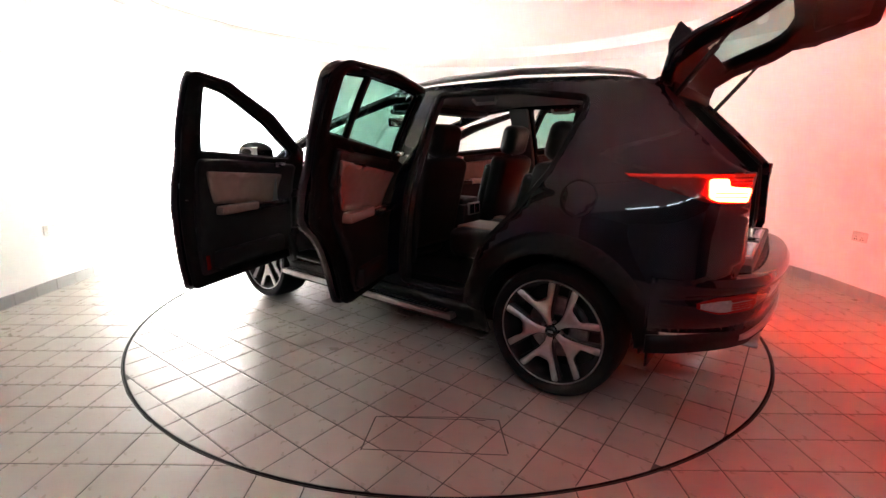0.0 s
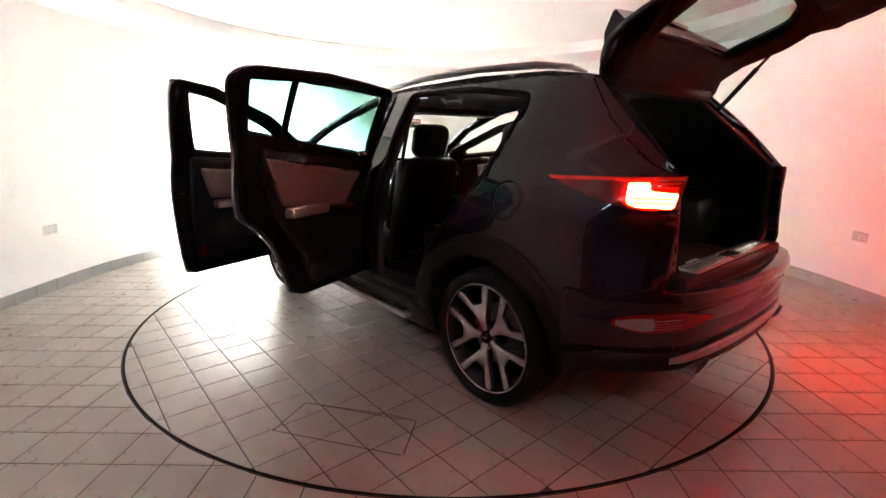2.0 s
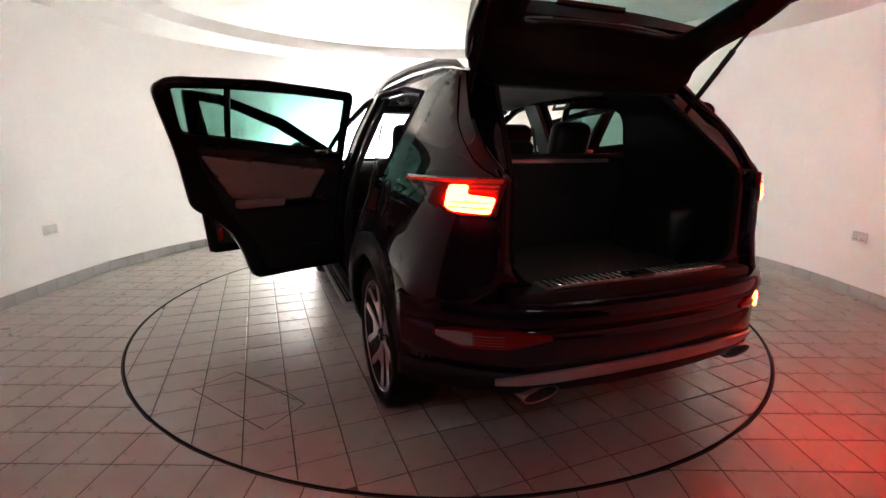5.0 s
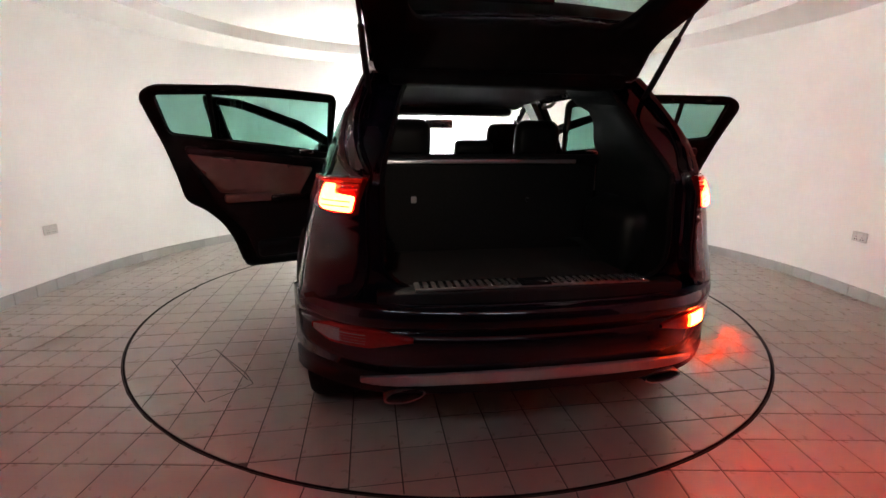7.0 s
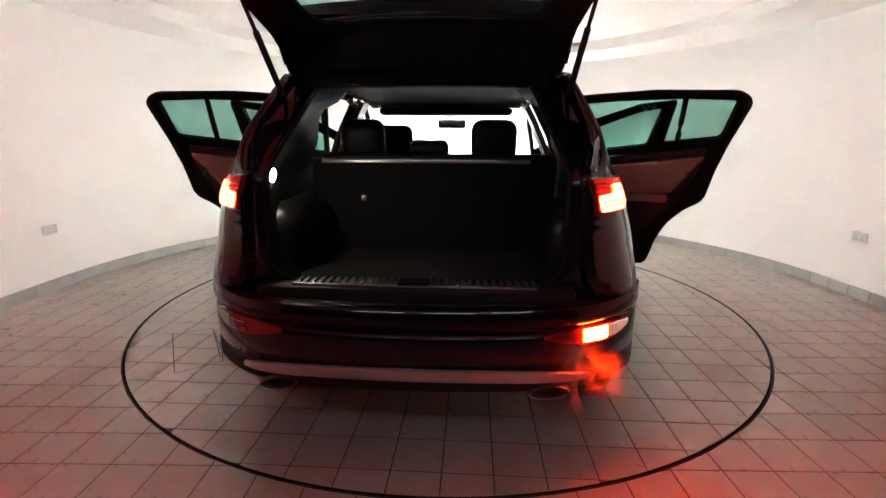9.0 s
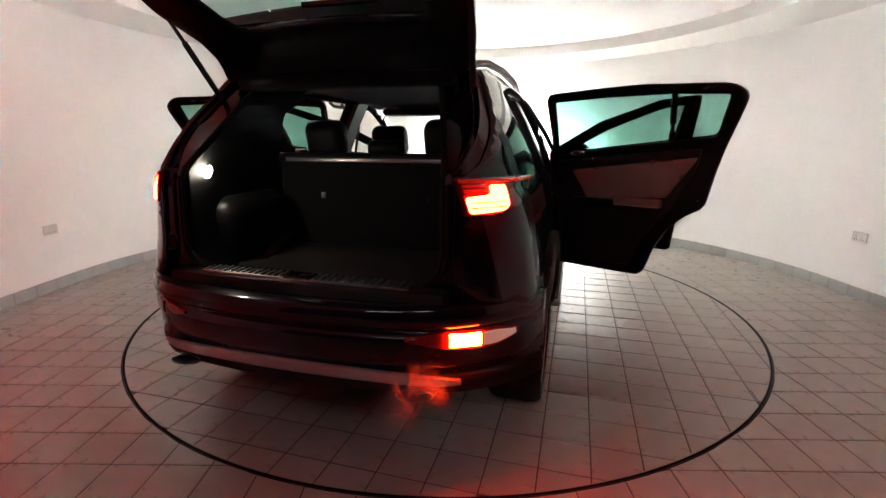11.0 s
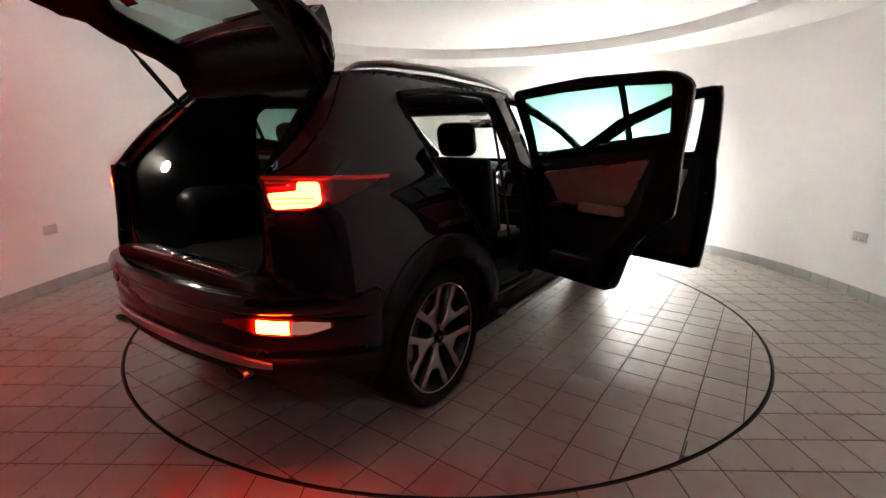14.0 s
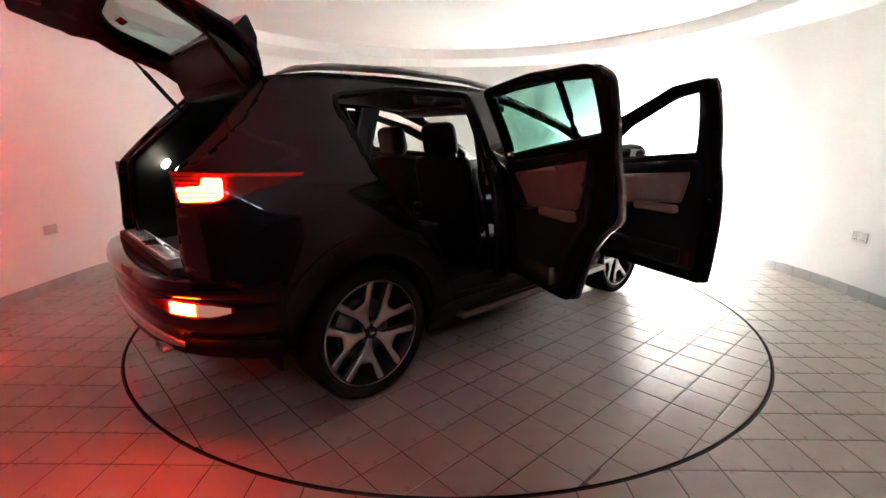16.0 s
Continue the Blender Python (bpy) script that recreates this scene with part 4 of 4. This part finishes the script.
def build_cabin():
    seat_at("front_seat", -0.02, 0.37, 0.62, -13, 0.50, 0.60, "black leather front seat")
    seat_at("front_seat", -0.17, -0.37, 0.62, -13, 0.50, 0.61, "black leather front seat set further back")
    for y, w, hr in ((0.40, 0.46, 0.25), (-0.33, 0.46, 0.25)):
        seat_at("rear_seat", -0.93, y, 0.74, -14, w, 0.48, "black leather rear seat", hr_w=hr)
    e = seat_at("rear_seat", -0.93, 0.03, 0.74, -14, 0.28, 0.46, "black leather middle rear seat with a low headrest", headrest=False)
    m = pose(0, 0, 0, 0, -14, 0)
    part("headrest", box(-0.08, 0.02, -0.11, 0.11, 0.49, 0.60, 0.035, 3, m=m), M_LEATHER, e)
    part("seat_back_panel", box(-1.21, -1.12, -0.66, 0.66, 0.70, 1.20, 0.02), M_CARPET, car, "carpeted back of the rear seats")
    part("seat_hook", box(-1.225, -1.205, 0.365, 0.395, 0.985, 1.02, 0.006), M_SATIN, car, "small bright bag hook")
    part("seat_hook", box(-1.225, -1.205, -0.27, -0.245, 0.985, 1.005, 0.006), M_CLAD, car)
    co = part("console", box(-0.22, 0.80, -0.12, 0.12, 0.40, 0.84, 0.03), M_TRIM, car, "black centre console")
    part("armrest_lid", box(-0.20, 0.18, -0.11, 0.11, 0.835, 0.885, 0.02), M_LEATHER, co)
    part("vent_frame", box(-0.232, -0.215, -0.075, 0.075, 0.755, 0.85, 0.006), M_SATIN, co, "silver framed rear air vent")
    for s in (-0.034, 0.034):
        part("vent", box(-0.238, -0.226, s - 0.028, s + 0.028, 0.765, 0.84, 0.004), M_GLOSS, co)
    # dashboard
    prof = [(1.22, 1.10), (0.95, 1.13), (0.80, 1.11), (0.72, 1.04), (0.74, 0.85), (0.85, 0.68), (1.2, 0.62)]
    db = part("dashboard", loft([[(x, y, z) for x, z in prof] for y in (-0.78, -0.5, 0, 0.5, 0.78)], True, True), M_TRIM, car, "black moulded dashboard")
    part("display", box(0.70, 0.722, -0.12, 0.10, 0.94, 1.06, 0.006), M_SCREEN, db, "lit central display")
    part("vent_frame", box(0.71, 0.73, -0.19, -0.13, 0.92, 1.06, 0.01), M_SATIN, db, "silver framed air vent")
    part("vent_frame", box(0.71, 0.73, 0.11, 0.17, 0.92, 1.06, 0.01), M_SATIN, db)
    part("instrument_hood", box(0.66, 0.85, -0.53, -0.22, 1.06, 1.17, 0.035, 3), M_TRIM, db)
    wheel = lathe([(0.175 + 0.017 * math.cos(t), 0.017 * math.sin(t)) for t in [2 * math.pi * k / 10 for k in range(11)]], 36)
    sw = part("steering_wheel", wheel, M_LEATHER, car, "black leather steering wheel")
    sw.matrix_basis = pose(0.50, -0.37, 1.02, 0, 0, 90) @ pose(0, 0, 0, 22, 0, 0)
    part("wheel_boss", box(-0.065, 0.065, -0.02, 0.03, -0.06, 0.05, 0.02), M_TRIM, sw)
    part("wheel_spoke", box(-0.17, 0.17, -0.008, 0.012, -0.02, 0.02, 0.006), M_SATIN, sw)
    part("wheel_spoke", box(-0.02, 0.02, -0.008, 0.012, -0.17, -0.02, 0.006), M_SATIN, sw)
    part("steering_column", tube([(0.52, -0.37, 1.01), (0.80, -0.37, 0.90)], 0.04, 10), M_TRIM, car)
    mi = part("rear_view_mirror", box(0.56, 0.59, -0.15, 0.10, 1.432, 1.505, 0.012), M_GLOSS, car, "black rear view mirror")
    part("mirror_glass", box(0.556, 0.561, -0.14, 0.09, 1.440, 1.497, 0.001), M_CHROME, mi)
    part("sensor_pod", box(0.42, 0.60, -0.07, 0.07, 1.535, 1.58, 0.02), M_TRIM, car)
    part("overhead_console", box(0.02, 0.28, -0.11, 0.11, 1.56, 1.60, 0.02), M_LINER, car)
    for sg in (1, -1):
        # pillars and roof side lining inside
        part("b_pillar_trim", loft([[(-0.125 - 0.07 * t, sg * (side(-0.2, 0.45 + 1.13 * t) - 0.05), 0.45 + 1.13 * t), (-0.125 - 0.07 * t, sg * (side(-0.2, 0.45 + 1.13 * t) - 0.09), 0.45 + 1.13 * t), (-0.31 - 0.045 * t, sg * (side(-0.2, 0.45 + 1.13 * t) - 0.09), 0.45 + 1.13 * t), (-0.31 - 0.045 * t, sg * (side(-0.2, 0.45 + 1.13 * t) - 0.05), 0.45 + 1.13 * t)] for t in [k / 8 for k in range(9)]], True, True), M_TRIM, car)
        part("grab_handle", tube([(-0.75, sg * 0.575, 1.56), (-0.73, sg * 0.555, 1.535), (-0.60, sg * 0.555, 1.535), (-0.58, sg * 0.575, 1.56)], 0.011, 8), M_LINER, car)
        part("seat_belt", tube([(-0.27, sg * 0.60, 1.42), (-0.26, sg * 0.70, 0.95), (-0.25, sg * 0.76, 0.50)], 0.02, 6, 0.15), M_CARPET, car)
        part("sun_visor", box(0.0, 0.17, sg * 0.10, sg * 0.50, 1.565, 1.585, 0.008), M_LINER, car)


build_body()
build_headlamps()
build_wheels()
build_rear()
build_boot()
build_tailgate()
build_doors()
build_cabin()

# ---- floor, turntable tiles, skirting ----
PITCH, GAP = 0.210, 0.006


def tile_mesh(poly, top, low, inset=0.0045):
    """One tile from a plan polygon: flat top, small bevel, sides."""
    c = Vector((sum(p[0] for p in poly) / len(poly), sum(p[1] for p in poly) / len(poly)))
    ins = []
    for p in poly:
        d = c - Vector(p)
        ins.append(tuple(Vector(p) + d.normalized() * min(inset * 1.4, d.length * 0.3)))
    n = len(poly)
    vs = [(*p, top) for p in ins] + [(*p, top - 0.0011) for p in poly] + [(*p, low) for p in poly]
    fs = [tuple(range(n))]
    for i in range(n):
        j = (i + 1) % n
        fs += [(n + i, n + j, j, i), (2 * n + i, 2 * n + j, n + j, n + i)]
    return vs, fs


def area(p):
    return 0.5 * abs(sum(p[i - 1][0] * p[i][1] - p[i][0] * p[i - 1][1] for i in range(len(p))))


def tiles(owner, turn, ox, oy, keep, clip_r, inner, near, limit=300):
    """Tiles on a turned grid; the nearest are parts, the rest one joined part."""
    c, s = math.cos(radians(turn)), math.sin(radians(turn))
    cells = []
    for i in range(-30, 31):
        for j in range(-46, 31):
            x0, y0 = ox + i * PITCH + GAP / 2, oy + j * PITCH + GAP / 2
            q = [(x0, y0), (x0 + PITCH - GAP, y0), (x0 + PITCH - GAP, y0 + PITCH - GAP), (x0, y0 + PITCH - GAP)]
            q = [(c * x - s * y, s * x + c * y) for x, y in q]
            rr = [math.hypot(*p) for p in q]
            if not keep(q):
                continue
            out = [(r > clip_r) if inner else (r < clip_r) for r in rr]
            plain = not any(out)
            if not plain or min(rr) < clip_r < max(rr):
                fine = resample(q, 0.02)
                poly = []
                for p in fine:
                    r = math.hypot(*p)
                    if (r > clip_r) if inner else (r < clip_r):
                        p = (p[0] * clip_r / r, p[1] * clip_r / r)
                    if not poly or math.dist(poly[-1], p) > 1e-3:
                        poly.append(p)
                if len(poly) < 3 or area(poly) < 0.0004:
                    continue
                q, plain = poly, False
            cells.append((near(q), plain, q))
    cells.sort(key=lambda e: e[0])
    shared = None
    for d, plain, q in cells[:limit]:
        cen = Vector((sum(p[0] for p in q) / len(q), sum(p[1] for p in q) / len(q), 0))
        if plain and shared is not None:
            me = shared
        else:
            me = bpy.data.meshes.new("tile")
            vs, fs = tile_mesh([(p[0] - cen.x, p[1] - cen.y) for p in q], 0.0, -0.008)
            me.from_pydata(vs, [], fs)
            me.materials.append(M_TILE)
            if plain:
                shared = me
        ob = new("tile", me)
        ob.parent = owner
        r = random.Random(int(cen.x * 977 + cen.y * 3571))
        ob.location = (cen.x, cen.y, r.uniform(-0.0006, 0.0006))
        ob.rotation_euler = (r.uniform(-0.002, 0.002), r.uniform(-0.002, 0.002), 0)
    V, F = [], []
    for d, plain, q in cells[limit:]:
        vs, fs = tile_mesh(q, 0.0, -0.008)
        F += [tuple(i + len(V) for i in f) for f in fs]
        V += vs
    if V:
        me = bpy.data.meshes.new("tile_field")
        me.from_pydata(V, [], F)
        me.materials.append(M_TILES)
        tagged(new("tile_field", me), "field of beige floor tiles", kind="stuff").parent = owner


def build_floor():
    bm = bmesh.new()
    vs = [bm.verts.new((x, y, -0.003)) for x, y in ((-4, BACK - 0.1), (4, BACK - 0.1), (4, 4.2), (-4, 4.2))]
    bm.faces.new(vs)
    fl = part("floor", bm, M_GROUT, smooth=False)
    tagged(fl, "beige square ceramic tile floor with dark joints", "floor", kind="structure")
    keep = lambda q: all(abs(p[0]) < 3.75 and BACK - 0.1 < p[1] < 4.1 for p in q) and max(math.hypot(p[0] - RC[0], max(0, p[1] - RC[1])) for p in q) < RR + 0.28 and max(math.hypot(*p) for p in q) > DISC_R + 0.02
    tiles(fl, 0.0, -0.966, -2.143, keep, DISC_R + 0.013, False, lambda q: math.hypot(q[0][0], q[0][1] + 2.6) + (9 if q[0][1] < -3.2 else 0))
    # turntable
    disc = part("disc", lathe([(0.0, -0.0028), (DISC_R - 0.006, -0.0028), (DISC_R - 0.006, -0.012), (0, -0.012)], 128, "z"), M_GROUT, turntable, smooth=False)
    part("rim", lathe([(DISC_R - 0.006, 0.001), (DISC_R + 0.003, 0.002), (DISC_R + 0.003, -0.01), (DISC_R - 0.006, -0.01)], 160, "z"), M_RIM, turntable, "dark rubber edge joint")
    part("edge_band", lathe([(DISC_R + 0.005, 0.001), (DISC_R + 0.011, 0.002), (DISC_R + 0.012, -0.01), (DISC_R + 0.005, -0.01)], 160, "z"), M_STEEL, fl, "thin worn steel edge band")
    keep = lambda q: min(math.hypot(*p) for p in q) < DISC_R - 0.03
    tiles(turntable, 0.0, -1.912 + OFF[0], 0.729 + OFF[1], keep, DISC_R - 0.009, True, lambda q: -math.hypot(*q[0]))
    # saw cuts across the tiles
    for a, b in (((-0.75, 1.62), (-1.11, 1.35)), ((-1.11, 1.35), (-1.24, 1.28)), ((-1.24, 1.28), (-1.40, 1.47)), ((-1.40, 1.48), (-0.88, 1.83)), ((-0.88, 1.84), (-0.75, 1.62)), ((-0.76, 1.61), (-1.19, 1.32)), ((-0.96, -2.01), (-1.07, -2.01)), ((0.38, -2.24), (0.30, -2.18))):
        pa, pb = Vector((a[0] + OFF[0], a[1] + OFF[1], 0)), Vector((b[0] + OFF[0], b[1] + OFF[1], 0))
        d = (pb - pa).normalized()
        n = Vector((-d.y, d.x, 0)) * 0.003
        bm = loft([[pa - n + Vector((0, 0, 0.0012)), pa + n + Vector((0, 0, 0.0012))], [pb - n + Vector((0, 0, 0.0012)), pb + n + Vector((0, 0, 0.0012))]])
        bmesh.ops.recalc_face_normals(bm, faces=bm.faces)
        part("saw_cut", bm, M_GROUT, turntable, "dark saw cut across the tiles", smooth=False)
    # skirting: short upright tiles along the wall
    sk = new("skirting")
    tagged(sk, "low grey tile skirting along the curved wall", "skirting", kind="structure")
    line = wall_line(RR, BACK, 90)
    dense = resample(line, 0.01, False)
    dist = 0.0
    acc = [dense[0]]
    for a, b in zip(dense, dense[1:]):
        dist += math.dist(a, b)
        if dist > 0.205:
            acc.append(b)
            dist = 0.0
    for a, b in zip(acc, acc[1:]):
        va, vb = Vector((*a, 0)), Vector((*b, 0))
        mid, d = (va + vb) / 2, (vb - va)
        if d.length < 0.15:
            continue
        L = d.length / 2 - 0.0015
        ang = math.atan2(d.y, d.x)
        o = part("tile", box(-L, L, -0.004, 0.014, 0.0, 0.098, 0.003, 1), M_SKIRT, sk, smooth=False)
        o.matrix_basis = Matrix.Translation(mid) @ Matrix.Rotation(ang, 4, "Z")


build_floor()


# ---- exhaust smoke ----
def smoke_material():
    m = bpy.data.materials.new("thin white exhaust smoke")
    m.use_nodes = True
    nt = m.node_tree
    nt.nodes.clear()
    N, L = nt.nodes.new, nt.links.new
    out, mix, tr = N("ShaderNodeOutputMaterial"), N("ShaderNodeMixShader"), N("ShaderNodeBsdfTransparent")
    add, df, tl = N("ShaderNodeMixShader"), N("ShaderNodeBsdfDiffuse"), N("ShaderNodeBsdfTranslucent")
    df.inputs[0].default_value = tl.inputs[0].default_value = (0.85, 0.85, 0.85, 1)
    uv, ln, fall, ns, mul, tc = N("ShaderNodeUVMap"), N("ShaderNodeVectorMath"), N("ShaderNodeMapRange"), N("ShaderNodeTexNoise"), N("ShaderNodeMath"), N("ShaderNodeTexCoord")
    ln.operation = "LENGTH"
    fall.interpolation_type = "SMOOTHERSTEP"
    fall.inputs[1].default_value, fall.inputs[2].default_value, fall.inputs[3].default_value, fall.inputs[4].default_value = 0.0, 1.0, 1.0, 0.0
    ns.inputs["Scale"].default_value, ns.inputs["Detail"].default_value, ns.inputs["Distortion"].default_value = 11.0, 7.0, 0.8
    nr = N("ShaderNodeMapRange")
    nr.inputs[1].default_value, nr.inputs[2].default_value, nr.inputs[3].default_value, nr.inputs[4].default_value = 0.38, 0.74, 0.0, 0.36
    mul.operation = "MULTIPLY"
    L(uv.outputs[0], ln.inputs[0]), L(ln.outputs["Value"], fall.inputs[0])
    L(tc.outputs["Object"], ns.inputs["Vector"]), L(ns.outputs["Fac"], nr.inputs[0])
    L(fall.outputs[0], mul.inputs[0]), L(nr.outputs[0], mul.inputs[1])
    L(df.outputs[0], add.inputs[1]), L(tl.outputs[0], add.inputs[2])
    L(mul.outputs[0], mix.inputs[0]), L(tr.outputs[0], mix.inputs[1]), L(add.outputs[0], mix.inputs[2]), L(mix.outputs[0], out.inputs[0])
    return m


M_SMOKE = smoke_material()
smoke = new("exhaust_smoke")
tagged(smoke, "thin drifting exhaust smoke lit red by the fog lamp", "smoke")


def build_puff(seed, centre, spread, size, count=9):
    """Curved soft-edged wisps gathered round a centre."""
    r = random.Random(seed)
    bm = bmesh.new()
    uvl = bm.loops.layers.uv.new("UVMap")
    n = 6
    for k in range(count):
        m = Matrix.Translation([c + r.gauss(0, 1) * q for c, q in zip(centre, spread)]) @ Euler([r.uniform(0, 6.3) for _ in range(3)]).to_matrix().to_4x4()
        w, h, bend = size * r.uniform(0.6, 1.3), size * r.uniform(0.5, 1.0), r.uniform(-0.5, 0.5)
        grid = [[(i / n * 2 - 1, j / n * 2 - 1) for j in range(n + 1)] for i in range(n + 1)]
        vs = [[bm.verts.new(m @ Vector((u * w, v * h, bend * size * (u * u - v * v * 0.6 + 0.4 * u * v)))) for u, v in row] for row in grid]
        for i in range(n):
            for j in range(n):
                f = bm.faces.new([vs[i][j], vs[i + 1][j], vs[i + 1][j + 1], vs[i][j + 1]])
                for lp, (a, b) in zip(f.loops, ((i, j), (i + 1, j), (i + 1, j + 1), (i, j + 1))):
                    lp[uvl].uv = grid[a][b]
    return part("smoke_puff", bm, M_SMOKE, smoke)


puffs = [build_puff(3, (0, 0, 0), (0.045, 0.055, 0.04), 0.13, 4), build_puff(5, (-0.02, -0.09, -0.03), (0.05, 0.05, 0.04), 0.12, 3), build_puff(9, (0.02, 0.07, 0.03), (0.04, 0.05, 0.035), 0.11, 3)]
SMOKE = [(0.0, -2.0, -0.42, 0.38), (5.2, -2.02, -0.44, 0.38), (6.3, -2.19, -0.66, 0.53), (7.2, -2.20, -0.68, 0.53), (8.2, -2.22, -0.66, 0.53), (8.9, -2.25, -0.61, 0.54), (10.2, -2.29, -0.54, 0.52),
         (11.4, -2.30, -0.50, 0.50), (11.8, -2.28, -0.47, 0.48), (12.8, -2.32, -0.42, 0.53), (13.5, -2.28, -0.38, 0.46), (14.3, -2.05, -0.38, 0.38), (16.0, -2.0, -0.38, 0.38)]


def motions():
    rows_t, rows_c = [], []
    for k in range(33):
        t = k * 0.5
        a = YAW0 + RATE * t
        c, s = math.cos(radians(a)), math.sin(radians(a))
        rows_t.append((t, pose(0, 0, 0, 0, 0, a)))
        rows_c.append((t, pose(c * OFF[0] - s * OFF[1], s * OFF[0] + c * OFF[1], 0, 0, 0, a)))
    rows_s = []
    for t, m in rows_c:
        x, y, z = (float(np.interp(t, [k[0] for k in SMOKE], [k[i] for k in SMOKE])) for i in (1, 2, 3))
        rows_s.append((t, m @ pose(x, y, z)))
    walk(smoke, rows_s)
    for i, p in enumerate(puffs):
        walk(p, [(t, pose(0.02 * math.sin(t * 1.7 + i * 2), 0.025 * math.sin(t * 1.3 + i), 0.015 * math.sin(t * 2.1 + i * 3), 25 * math.sin(t * 0.6 + i), 20 * math.sin(t * 0.5 + 2 * i), 30 * t * (0.5 if i else -0.6))) for t in [0.5 * k for k in range(33)]])
    walk(turntable, rows_t)
    walk(car, rows_c)


motions()
